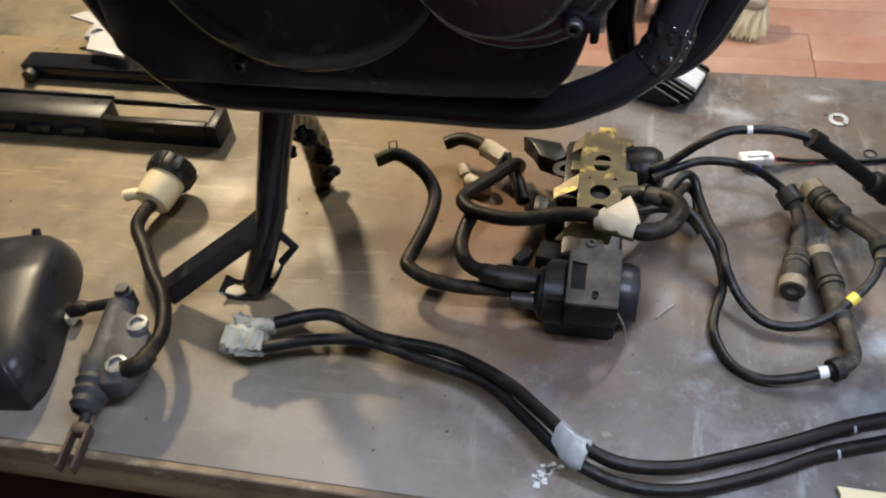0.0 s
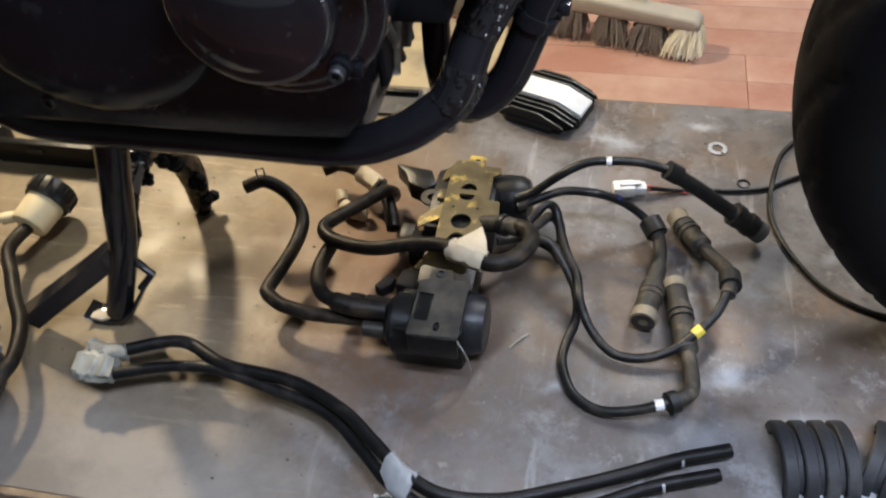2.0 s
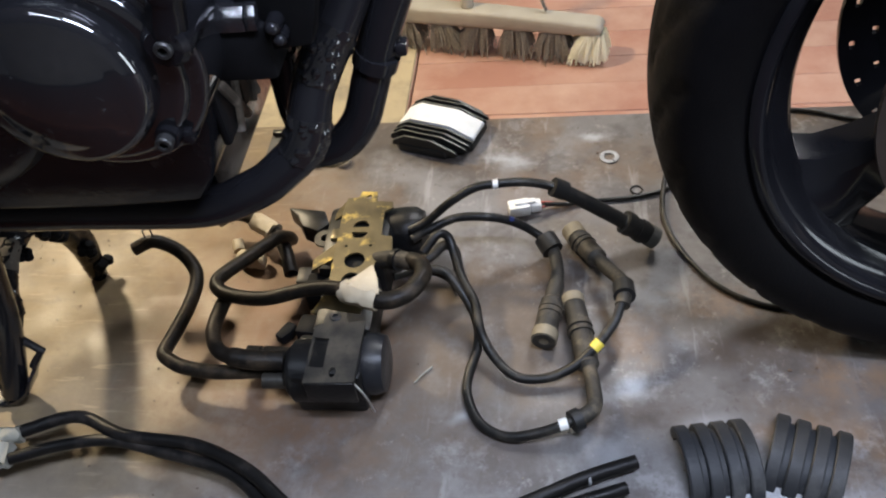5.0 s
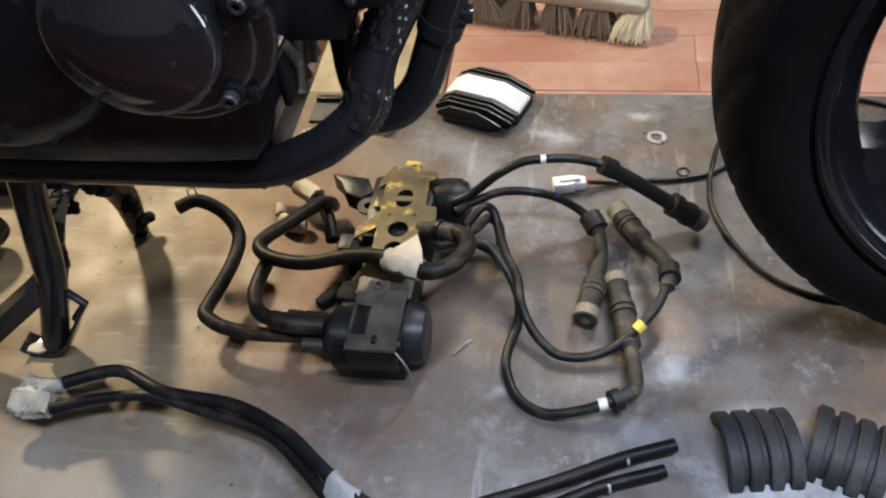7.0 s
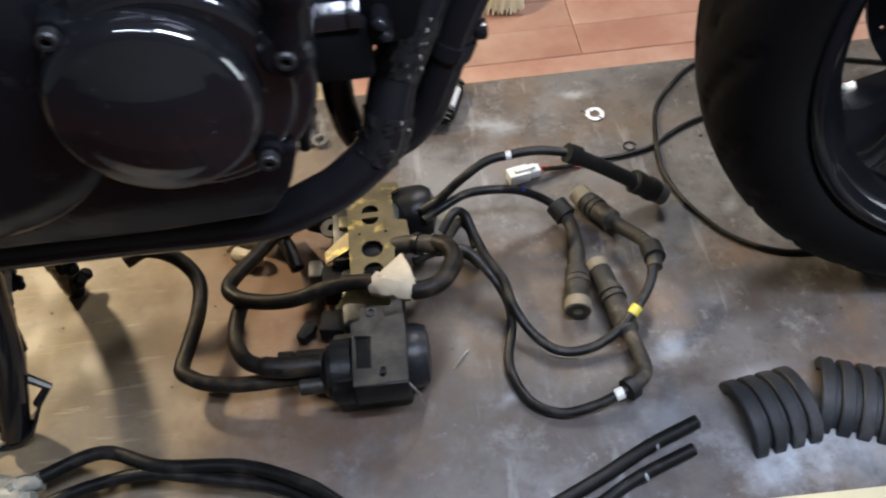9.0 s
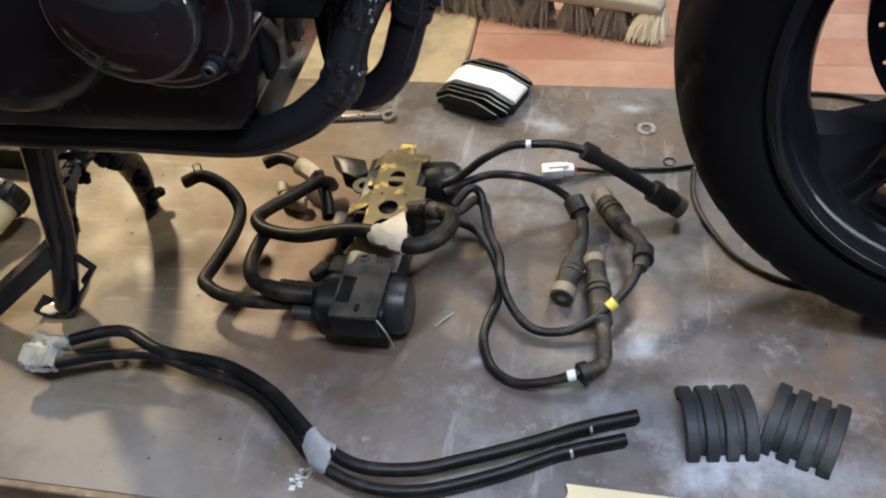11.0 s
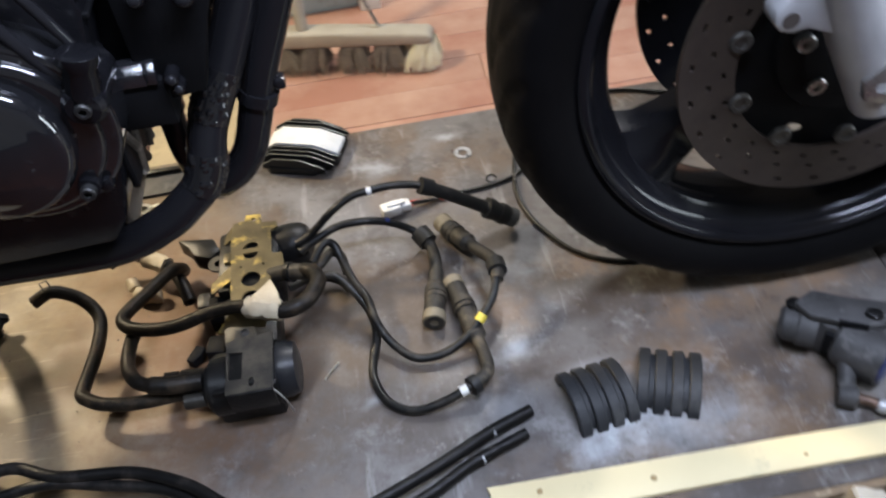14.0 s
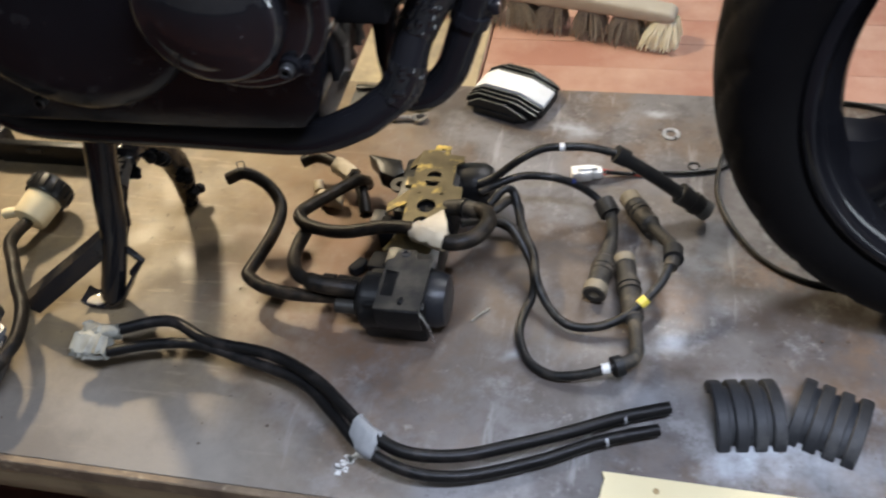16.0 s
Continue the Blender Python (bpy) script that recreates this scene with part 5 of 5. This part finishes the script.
    part("tape_wrap", wrap([(-0.084, 0.390, 0.031), (-0.072, 0.383, 0.030), (-0.060, 0.374, 0.029)], 0.0100, 15), M_TAPE, v, "cream masking tape")
    part("tape_wrap", wrap([(-0.098, 0.360, 0.009), (-0.084, 0.352, 0.010), (-0.070, 0.352, 0.009)], 0.0078, 16), M_TAPE, v, "cream masking tape")
    part("tape_wrap", wrap([(-0.106, 0.378, 0.012), (-0.101, 0.366, 0.010)], 0.0062, 17), M_TAPE, v, "cream masking tape")
    # bare metal branch pipes towards the leads
    part("pipe", sweep([(0.096, 0.318, 0.036), (0.112, 0.326, 0.040), (0.124, 0.341, 0.040), (0.134, 0.338, 0.034), (0.138, 0.320, 0.026)], 0.005, 12), M_CAP, v)
    part("pipe", sweep([(0.078, 0.300, 0.040), (0.104, 0.312, 0.036), (0.128, 0.308, 0.030), (0.140, 0.296, 0.024)], 0.0042, 12), M_GREYP, v)


air_valve()


def connector():
    c = thing("connector", (0.196, 0.425, 0), "white plastic wiring connector on thin wires", "connector", m=pose(0.200, 0.426, 0, 0, 0, 12))
    part("shell", block((-0.017, -0.0075, 0.002), (0.006, 0.0075, 0.015), 0.0015), M_WHITE, c, local=True)
    part("shell_half", block((0.0065, -0.006, 0.003), (0.018, 0.006, 0.013), 0.0015), M_WHITE, c, local=True)
    part("latch", block((-0.010, -0.003, 0.0145), (0.012, 0.003, 0.0175), 0.0008), M_WHITE, c, local=True)
    for k, mt in enumerate((M_RED, M_LEAD, M_RED)):
        part("wire", sweep([(0.017, -0.004 + 0.004 * k, 0.008), (0.026, -0.003 + 0.003 * k, 0.007), (0.040, 0.0005 * k, 0.004), (0.062, 0.002 * k - 0.006, 0.0025)], 0.0010, 8), mt, c, local=True)


connector()


def cables():
    t = thing("cable", (0.34, 0.43, 0), "thin black cable looping over the bench behind the tyre", "cable")
    part("wire", sweep([(0.222, 0.426, 0.012), (0.245, 0.433, 0.005), (0.272, 0.439, 0.003), (0.313, 0.443, 0.003), (0.345, 0.452, 0.003), (0.368, 0.468, 0.003), (0.400, 0.484, 0.003), (0.46, 0.500, 0.003), (0.56, 0.50, 0.003)], 0.0024, 10), M_LEAD, t)
    part("wire", sweep([(0.70, 0.52, 0.003), (0.62, 0.548, 0.003), (0.56, 0.566, 0.003), (0.52, 0.582, 0.003), (0.47, 0.586, 0.003), (0.423, 0.576, 0.003), (0.389, 0.546, 0.003), (0.363, 0.511, 0.003), (0.350, 0.465, 0.004), (0.345, 0.430, 0.003), (0.346, 0.400, 0.003), (0.358, 0.361, 0.003), (0.385, 0.318, 0.003), (0.422, 0.293, 0.003), (0.461, 0.287, 0.003), (0.50, 0.290, 0.003)], 0.0026, 10), M_LEAD, t)
    w = link("washer", lathe([(0, 0.0060), (0, 0.0108), (0.0014, 0.0108), (0.0014, 0.0060), (0, 0.0060)], (0.294, 0.513, 0.0002), (0.294, 0.513, 1), 32), M_STEEL)
    tagged(w, "flat bright steel washer lying on the bench", "washer")
    ring = [(0.320 + 0.0062 * math.cos(a), 0.457 + 0.0062 * math.sin(a), 0.0012) for a in [2 * math.pi * k / 20 for k in range(19)]]
    tagged(link("wire_clip", sweep(ring, 0.0009, 8, step=2), M_BOLT), "small open steel wire clip", "clip")


cables()


def finned_unit():
    u = thing("regulator", (0, 0, 0), "black finned regulator block with a wide white band across it", "regulator", m=pose(0.098, 0.566, 0, 0, 0, -20))
    put = Matrix.Diagonal((1.0, 0.86, 0.86, 1)) @ Matrix.Translation((-0.10, -0.537, 0))

    def piece(name, bm, material, parent, label=""):
        bmesh.ops.transform(bm, matrix=put, verts=bm.verts)
        return part(name, bm, material, parent, label, local=True)

    piece("base", prism([(0.052, 0.500), (0.066, 0.486), (0.124, 0.486), (0.150, 0.515), (0.150, 0.565), (0.132, 0.585), (0.066, 0.588), (0.050, 0.570)], 0.0, 0.013, "z", 0.002), M_FIN, u)
    prof = [(0.050, 0.010), (0.052, 0.018), (0.068, 0.029), (0.118, 0.029), (0.148, 0.016), (0.150, 0.010)]
    for i, y in enumerate((0.488, 0.497, 0.506, 0.515, 0.563, 0.572, 0.581)):
        sx = 0.006 if i in (0, 6) else 0.0
        p = [(x + sx * (1 if x < 0.1 else -1.6), z - (0.002 if i in (0, 6) else 0)) for x, z in prof]
        f = piece("fin", prism(p, y, y + 0.0038, "y", 0.0006, segments=1), M_FIN, u)
        e = bmesh.new()
        for (x0, z0), (x1, z1) in zip(p[1:-1], p[2:-1]):
            block((0, -0.0002, -0.0005), ((Vector((x1, 0, z1)) - Vector((x0, 0, z0))).length, 0.0006, 0.0006), 0, bm=e,
                  m=Matrix.Translation((x0, y - 0.0002, z0)) @ pose(0, 0, 0, 0, math.degrees(math.atan2(z0 - z1, x1 - x0)), 0))
        piece("edge", e, M_FINEDGE, f, "worn bare fin edge")
    band = [(0.052, 0.019), (0.068, 0.0305), (0.118, 0.0305), (0.149, 0.017), (0.149, 0.010), (0.052, 0.010)]
    piece("band", prism(band, 0.5215, 0.560, "y", 0.002), M_LABEL, u, "white painted band")


finned_unit()


def arch(x0, x1, r_out, r_in, edge=0.001, n=26):
    """A flattened half ring standing on its cut edges, between two stations along x."""
    bm = bmesh.new()
    prof = [(x0, r_in), (x0, r_out - edge), (x0 + edge, r_out), (x1 - edge, r_out), (x1, r_out - edge), (x1, r_in)]
    rows = [[bm.verts.new((x, math.cos(math.pi * i / n) * r, math.sin(math.pi * i / n) * r * 0.74)) for x, r in prof] for i in range(n + 1)]
    for p, q in zip(rows, rows[1:]):
        for k in range(6):
            bm.faces.new((p[k], p[(k + 1) % 6], q[(k + 1) % 6], q[k]))
    bm.faces.new(rows[0])
    bm.faces.new(rows[-1])
    return bm


def rubbers():
    def one(m, label):
        r = thing("ribbed_rubber", (0, 0, 0), label, "rubber mount", "ribbed rubbers", m=m)
        shell = part("shell", arch(-0.0285, 0.0285, 0.0295, 0.0255), M_RIB, r, local=True)
        for k in range(4):
            x = -0.029 + 0.0157 * k
            part("rib", arch(x, x + 0.0108, 0.0356, 0.0290, 0.0012), M_RIB, shell, local=True)
    one(pose(0.3595, 0.1270, 0.0, 0, 0, 8.5), "half-round ribbed black rubber mount lying open side down")
    one(pose(0.4297, 0.1285, 0.0, 0, 0, -20), "half-round ribbed black rubber mount turned aslant beside its twin")


rubbers()


def caliper():
    c = thing("brake_caliper", (0.60, 0.12, 0), "dusty grey brake caliper with blue-sealed piston and copper pipe", "brake caliper")
    body = part("body", prism([(0.562, 0.148), (0.578, 0.161), (0.610, 0.146), (0.645, 0.132), (0.645, 0.100), (0.604, 0.110), (0.576, 0.130)], 0.003, 0.046, "z", 0.005), M_CALIPER, c)
    part("bridge", prism([(0.5555, 0.1585), (0.5770, 0.1690), (0.6090, 0.1510), (0.6400, 0.1390), (0.6420, 0.1180), (0.6200, 0.1150), (0.6060, 0.1165), (0.5830, 0.1285), (0.5630, 0.1400)], 0.0455, 0.0550, "z", 0.003), M_CALIPER, body, "flat slate-grey bridge plate")
    part("lug", prism([(0.6080, 0.1280), (0.6140, 0.1340), (0.6250, 0.1290), (0.6230, 0.1200), (0.6140, 0.1200)], 0.0545, 0.0600, "z", 0.002), M_BLACKP, body)
    part("slot", prism([(0.5840, 0.1255), (0.6060, 0.1140), (0.6075, 0.1170), (0.5850, 0.1290)], 0.0500, 0.0556, "z", 0.0), M_MATT, body)
    part("pad_recess_shade", block((-0.009, -0.004, 0.010), (0.009, 0.004, 0.040), 0.002, m=Matrix.Translation((0.5835, 0.1235, 0.0)) @ pose(0, 0, 0, 0, 0, -38)), M_MATT, body)
    part("end_cap", lathe([(0, 0), (0, 0.0125), (0.004, 0.0170), (0.016, 0.0175), (0.018, 0.0195), (0.034, 0.0195)], (0.546, 0.159, 0.0270), (0.602, 0.126, 0.0285), 30), M_CALIPER, c)
    part("cap_lug", lathe([(0, 0), (0, 0.0065), (0.010, 0.0065), (0.011, 0.005), (0.011, 0)], (0.5595, 0.1600, 0.040), (0.5560, 0.1640, 0.054), 16), M_BLACKP, c)
    part("piston_housing", lathe([(0, 0.018), (0.004, 0.0235), (0.040, 0.0252), (0.046, 0.0245), (0.047, 0.0205)], (0.5900, 0.1290, 0.0260), (0.6220, 0.0890, 0.0270), 36), M_CALIPER, c)
    part("seal", lathe([(0, 0.0225), (0.003, 0.0215), (0.004, 0.0170), (0.002, 0.0150), (0.001, 0.0100), (0.003, 0.0085), (0.003, 0)], (0.6185, 0.0934, 0.0269), (0.6505, 0.0534, 0.0279), 30), M_BLUE, c, "dark blue rubber seal")
    part("bleed_bolt", bolt_head((0.5890, 0.1335, 0.0460), (-0.3, -0.6, 0.7), 0.0042, 0.005), M_STEEL, body)
    part("far_body", prism([(0.645, 0.134), (0.700, 0.112), (0.702, 0.070), (0.645, 0.096)], 0.004, 0.044, "z", 0.006), M_CALIPER, body)
    part("arm", sweep([(0.5900, 0.1100, 0.024), (0.5835, 0.0920, 0.017), (0.5775, 0.0760, 0.0125)], 0.0082, 16), M_CALIPER, c)
    part("arm_end", lathe([(0, 0), (0, 0.0095), (0.003, 0.0110), (0.015, 0.0110), (0.017, 0.009), (0.017, 0)], (0.5700, 0.0790, 0.0115), (0.5860, 0.0710, 0.0115), 20), M_CALIPER, c)
    part("pipe", sweep([(0.5830, 0.0725, 0.0115), (0.5920, 0.0680, 0.0110), (0.6020, 0.0610, 0.0100)], 0.0048, 14), M_COPPER, c, "corroded copper pipe")
    part("pipe_end", lathe([(0, 0.0048), (0.001, 0.0068), (0.007, 0.0068), (0.008, 0.0056), (0.012, 0.0056), (0.012, 0.003)], (0.6000, 0.0625, 0.0100), (0.6120, 0.0525, 0.0095), 18), M_ALLOY, c)
    part("pipe_cap", lathe([(0, 0.0062), (0.002, 0.0078), (0.016, 0.0074), (0.018, 0.005), (0.018, 0)], (0.6085, 0.0554, 0.0097), (0.6205, 0.0454, 0.0092), 18), M_RIB, c, "dark rubber cap")


caliper()


def master_cylinder():
    m = thing("rear_master_cylinder", (-0.36, 0.10, 0), "grey rear brake master cylinder with hose and yellowed fluid reservoir", "brake part")
    part("body", lathe([(0, 0), (0, 0.010), (0.004, 0.0135), (0.060, 0.0135), (0.066, 0.0155), (0.080, 0.0155), (0.084, 0.013), (0.100, 0.0120), (0.112, 0.0095), (0.116, 0)], (-0.376, 0.118, 0.034), (-0.360, 0.0, 0.031), 28), M_CALIPER, m)
    part("flange", prism([(-0.368, 0.104), (-0.348, 0.098), (-0.330, 0.082), (-0.324, 0.050), (-0.332, 0.026), (-0.350, 0.022), (-0.362, 0.040)], 0.022, 0.046, "z", 0.004), M_CALIPER, m)
    for p in ((-0.3425, 0.086, 0.046), (-0.3420, 0.042, 0.046)):
        part("mounting_eye", lathe([(0, 0.0098), (0.0045, 0.0092), (0.0050, 0.0060), (0.002, 0.0056), (0.002, 0)], p, (p[0], p[1], 1), 22), M_EYE, m, "worn grey mounting eye")
    part("boot", lathe([(0, 0.0150), (0.005, 0.0165), (0.010, 0.0135), (0.015, 0.0155), (0.020, 0.0125), (0.026, 0.0135), (0.032, 0.009)], (-0.364, 0.035, 0.031), (-0.358, -0.05, 0.027), 24), M_RIB, m)
    part("push_rod", sweep([(-0.360, 0.012, 0.028), (-0.357, -0.012, 0.026)], 0.0050, 12, smooth=False), M_BOLT, m)
    fork = bmesh.new()
    for dx in (-0.0065, 0.0065):
        block((-0.0018, -0.034, -0.006), (0.0018, 0.004, 0.006), 0.002, bm=fork, m=Matrix.Translation((-0.3565 + dx, -0.014, 0.0255)) @ pose(0, 0, 0, 0, 0, 6))
    block((-0.0083, -0.004, -0.006), (0.0083, 0.006, 0.006), 0.002, bm=fork, m=Matrix.Translation((-0.3565, -0.012, 0.0255)))
    part("clevis", fork, M_RUST, m, "rusty steel clevis fork")
    part("banjo", lathe([(0, 0.0085), (0.020, 0.0085), (0.021, 0.006), (0.026, 0.006), (0.026, 0)], (-0.374, 0.122, 0.026), (-0.376, 0.130, 1), 20), M_BOLT, m)
    part("union_pipe", sweep([(-0.378, 0.118, 0.036), (-0.398, 0.110, 0.036), (-0.424, 0.103, 0.034)], lambda f: 0.0052 if f < 0.75 else 0.0075, 12), M_HOSE, m)
    part("elbow", sweep([(-0.336, 0.040, 0.044), (-0.324, 0.046, 0.046), (-0.320, 0.058, 0.046)], 0.0085, 14), M_HOSE, m)
    part("hose", sweep([(-0.322, 0.052, 0.046), (-0.318, 0.076, 0.046), (-0.324, 0.100, 0.046), (-0.337, 0.124, 0.044), (-0.360, 0.152, 0.042), (-0.380, 0.180, 0.042), (-0.400, 0.206, 0.040), (-0.408, 0.230, 0.034), (-0.408, 0.250, 0.030)], 0.0070, 16), M_HOSE, m)
    a, b = Vector((-0.411, 0.252, 0.027)), Vector((-0.397, 0.320, 0.040))
    d = (b - a).normalized()
    part("reservoir", lathe([(0, 0), (0, 0.010), (0.003, 0.0180), (0.007, 0.0195), (0.036, 0.0205), (0.036, 0)], a, b, 32), M_TANK, m, "yellowed nylon fluid reservoir")
    part("reservoir_lug", sweep([a + Vector((-0.012, 0.010, 0.006)), a + Vector((-0.022, 0.006, 0.007)), a + Vector((-0.028, 0.004, 0.006))], 0.0062, 12), M_TANK, m)
    cap = lathe([(0.034, 0.0), (0.034, 0.0235), (0.037, 0.0245), (0.054, 0.0245), (0.057, 0.0225), (0.058, 0.0)], a, b, 48)
    lid = part("reservoir_cap", cap, M_BLACKP, m, "black ribbed screw cap")
    ribs = bmesh.new()
    s = d.orthogonal().normalized()
    u = d.cross(s)
    for k in range(16):
        t = 2 * math.pi * k / 16
        o = a + (s * math.cos(t) + u * math.sin(t)) * 0.0245
        sweep([o + d * 0.039, o + d * 0.054], 0.0015, 6, ribs, smooth=False)
    part("grip_rib", ribs, M_BLACKP, lid)
    m.location += Vector((-0.006, 0.014, 0))


master_cylinder()


def side_cover():
    c = thing("side_cover", (-0.51, 0.12, 0), "rounded dark grey plastic side cover lying on the bench", "motorcycle panel")
    base = [(-0.640, 0.045), (-0.632, 0.150), (-0.585, 0.186), (-0.535, 0.204), (-0.509, 0.213), (-0.486, 0.211), (-0.466, 0.190), (-0.450, 0.136), (-0.432, 0.064), (-0.434, 0.036), (-0.452, 0.026), (-0.590, 0.020)]
    cx, cy = -0.530, 0.118
    bm = bmesh.new()
    rows = []
    ring = [(p.x, p.y) for p in spline([(x, y, 0) for x, y in base + base[:1]], 6)][:-1]
    for inset, z in ((1.0, 0.0), (1.0, 0.012), (0.985, 0.024), (0.955, 0.036), (0.91, 0.044), (0.84, 0.0490), (0.70, 0.0525), (0.45, 0.0550), (0.2, 0.0560)):
        rows.append([bm.verts.new((cx + (x - cx) * inset, cy + (y - cy) * inset, z - (0.010 if inset < 1 else 0.0) * max(0.0, (y - 0.16) / 0.05) * inset)) for x, y in ring])
    for p, q in zip(rows, rows[1:]):
        for i in range(len(ring)):
            bm.faces.new((p[i], p[(i + 1) % len(ring)], q[(i + 1) % len(ring)], q[i]))
    bm.faces.new(rows[0])
    bm.faces.new(rows[-1])
    part("shell", bm, M_PANEL, c, sharp=50)
    part("peg", lathe([(0, 0.005), (0.008, 0.004), (0.0085, 0)], (-0.508, 0.2, 0.036), (-0.508, 0.24, 0.1), 14), M_BLACKP, c)
    part("clip_tab", block((-0.446, 0.120, 0.004), (-0.438, 0.136, 0.016), 0.002), M_WHITE, c, "small white clip")


side_cover()


def rear_parts():
    t = thing("battery_tray", (-0.65, 0.38, 0), "long black slotted plastic tray with an open frame end", "motorcycle part")
    bar = part("tray", block((-0.98, 0.3925, 0.0), (-0.535, 0.430, 0.032), 0.003), M_PANEL, t)
    for k in range(9):
        x = -0.960 + 0.046 * k
        part("slot_tab", prism([(x, 0.007), (x + 0.030, 0.007), (x + 0.036, 0.017), (x + 0.006, 0.017)], 0.387, 0.394, "y", 0.002), M_GREYP, bar)
    part("rim", block((-0.98, 0.4305, 0.027), (-0.535, 0.4345, 0.035), 0.0015), M_PANEL, bar)
    part("end_rail", block((-0.5345, 0.427, 0.025), (-0.405, 0.4305, 0.032), 0.001), M_BLACKP, t)
    part("end_rail", block((-0.5345, 0.391, 0.0), (-0.405, 0.402, 0.031), 0.002), M_BLACKP, t)
    part("end_rail", block((-0.4045, 0.391, 0.0), (-0.392, 0.4305, 0.031), 0.002), M_BLACKP, t)
    part("end_tab", block((-0.490, 0.3885, 0.018), (-0.468, 0.3908, 0.026), 0.001), M_GREYP, t)
    b = thing("support_bar", (-0.57, 0.49, 0), "black steel bar with a bright alloy bracket lying behind the tray", "motorcycle part")
    part("bar", block((-0.704, 0.497, 0.0), (-0.46, 0.530, 0.022), 0.004), M_GLOSS, b)
    part("bar_pivot", lathe([(0, 0.0), (0, 0.009), (0.03, 0.009), (0.03, 0)], (-0.690, 0.488, 0.010), (-0.690, 1, 0.010), 22), M_GREYP, b)
    part("bracket", plate([(-0.672, 0.590), (-0.63, 0.575), (-0.612, 0.518), (-0.556, 0.506), (-0.566, 0.535), (-0.600, 0.580), (-0.645, 0.606)], [circle(-0.616, 0.555, 0.008, 16)], 0.038, 0.004), M_ALLOY, b, "bright alloy bracket plate")
    part("bracket_leg", block((-0.635, 0.550, 0.0), (-0.600, 0.575, 0.0342), 0.003), M_ALLOY, b)
    nut = lathe([(0, 0.0055), (0, 0.0120), (0.009, 0.0120), (0.010, 0.0105), (0.010, 0.0055), (0, 0.0055)], (-0.782, 0.512, 0.0), (-0.782, 0.512, 1), 6)
    tagged(link("nut", nut, M_BLACKP), "dark hexagonal nut lying on the bench", "nut")
    s = thing("spanner", (-0.05, 0.51, 0), "chrome steel lever with ringed ends", "tool")
    for x, y in ((-0.014, 0.517), (-0.106, 0.505)):
        part("ring_end", lathe([(0, 0.0048), (0, 0.0092), (0.005, 0.0092), (0.005, 0.0048), (0, 0.0048)], (x, y, 0.0005), (x, y, 1), 26), M_STEEL, s)
    part("shaft", sweep([(-0.022, 0.516, 0.0035), (-0.060, 0.511, 0.0040), (-0.098, 0.506, 0.0035)], 0.0035, 10), M_STEEL, s)
    p = thing("mounting_plate", (-0.085, 0.555, 0), "grey steel plate with a dark strip lying on the bench", "plate")
    part("sheet", block((-0.112, 0.530, 0.0), (-0.058, 0.580, 0.004), 0.001), M_CALIPER, p)
    part("strip", block((-0.110, 0.566, 0.0045), (-0.060, 0.573, 0.010), 0.001), M_BLACKP, p)


rear_parts()


# ---- behind the bench ----
def broom():
    b = thing("broom", (0.33, 1.33, FLOOR), "worn wooden yard broom with dark tufts and a pale end tuft", "broom")
    head = [(-0.27, -0.356), (0.318, -0.356), (0.333, -0.351), (0.337, -0.340), (0.325, -0.328), (0.10, -0.318), (-0.27, -0.316)]
    part("head", prism(head, 1.306, 1.354, "y", 0.008, segments=3), M_BROOM, b)
    rng = random.Random(8)
    for i in range(8):
        x = -0.265 + 0.083 * i
        pale = i == 7
        bm = bmesh.new()
        lean = rng.gauss(0, 0.008)
        for k in range(330):
            px, py = x + rng.uniform(-0.022, 0.022), rng.uniform(1.310, 1.350)
            dx, dy = (px - x) * (0.8 if pale else 0.6) + lean + rng.gauss(0, 0.006), (py - 1.33) * 0.8 + rng.gauss(0, 0.007)
            z1 = FLOOR + rng.uniform(0.001, 0.018)
            w = rng.uniform(0.0012, 0.0020) if pale else rng.uniform(0.0006, 0.0012)
            a, c = Vector((px, py, -0.354)), Vector((px + dx, py + dy, z1))
            mid = (a + c) / 2 + Vector((dx * 0.2, dy * 0.2, 0))
            sweep([a, mid, c], w, 3, bm, smooth=False, cap=False)
        part("tuft", bm, M_BRISTLEP if pale else M_BRISTLE, b, "pale straw-coloured tuft" if pale else "")
    part("handle", sweep([(0.045, 1.33, -0.318), (0.034, 1.37, -0.16), (0.01, 1.45, 0.20)], 0.0135, 14), M_BROOM, b)
    part("stay", sweep([(0.215, 1.335, -0.318), (0.165, 1.36, -0.22), (0.10, 1.38, -0.12)], 0.004, 8), M_STEEL, b, "thin pale metal stay")
    b.rotation_euler = (0, 0, radians(-13))


broom()


def cabinet():
    c = thing("cabinet", (-0.1, 1.8, FLOOR), "pale green painted cabinet standing on the floorboards", "cabinet")
    part("carcass", block((-0.42, 1.615, FLOOR + 0.05), (0.235, 2.0, 0.45), 0.004), M_CABINET, c)
    part("plinth", block((-0.40, 1.63, FLOOR), (0.18, 1.98, FLOOR + 0.05), 0.003), M_CABINET, c)
    for x in (-0.40, -0.085):
        part("door", block((x, 1.603, FLOOR + 0.06), (x + 0.305, 1.6145, 0.43), 0.003), M_CABINET, c)
    part("corner_foot", block((0.185, 1.60, FLOOR), (0.235, 1.66, FLOOR + 0.05), 0.003), M_WHITE, c)


cabinet()
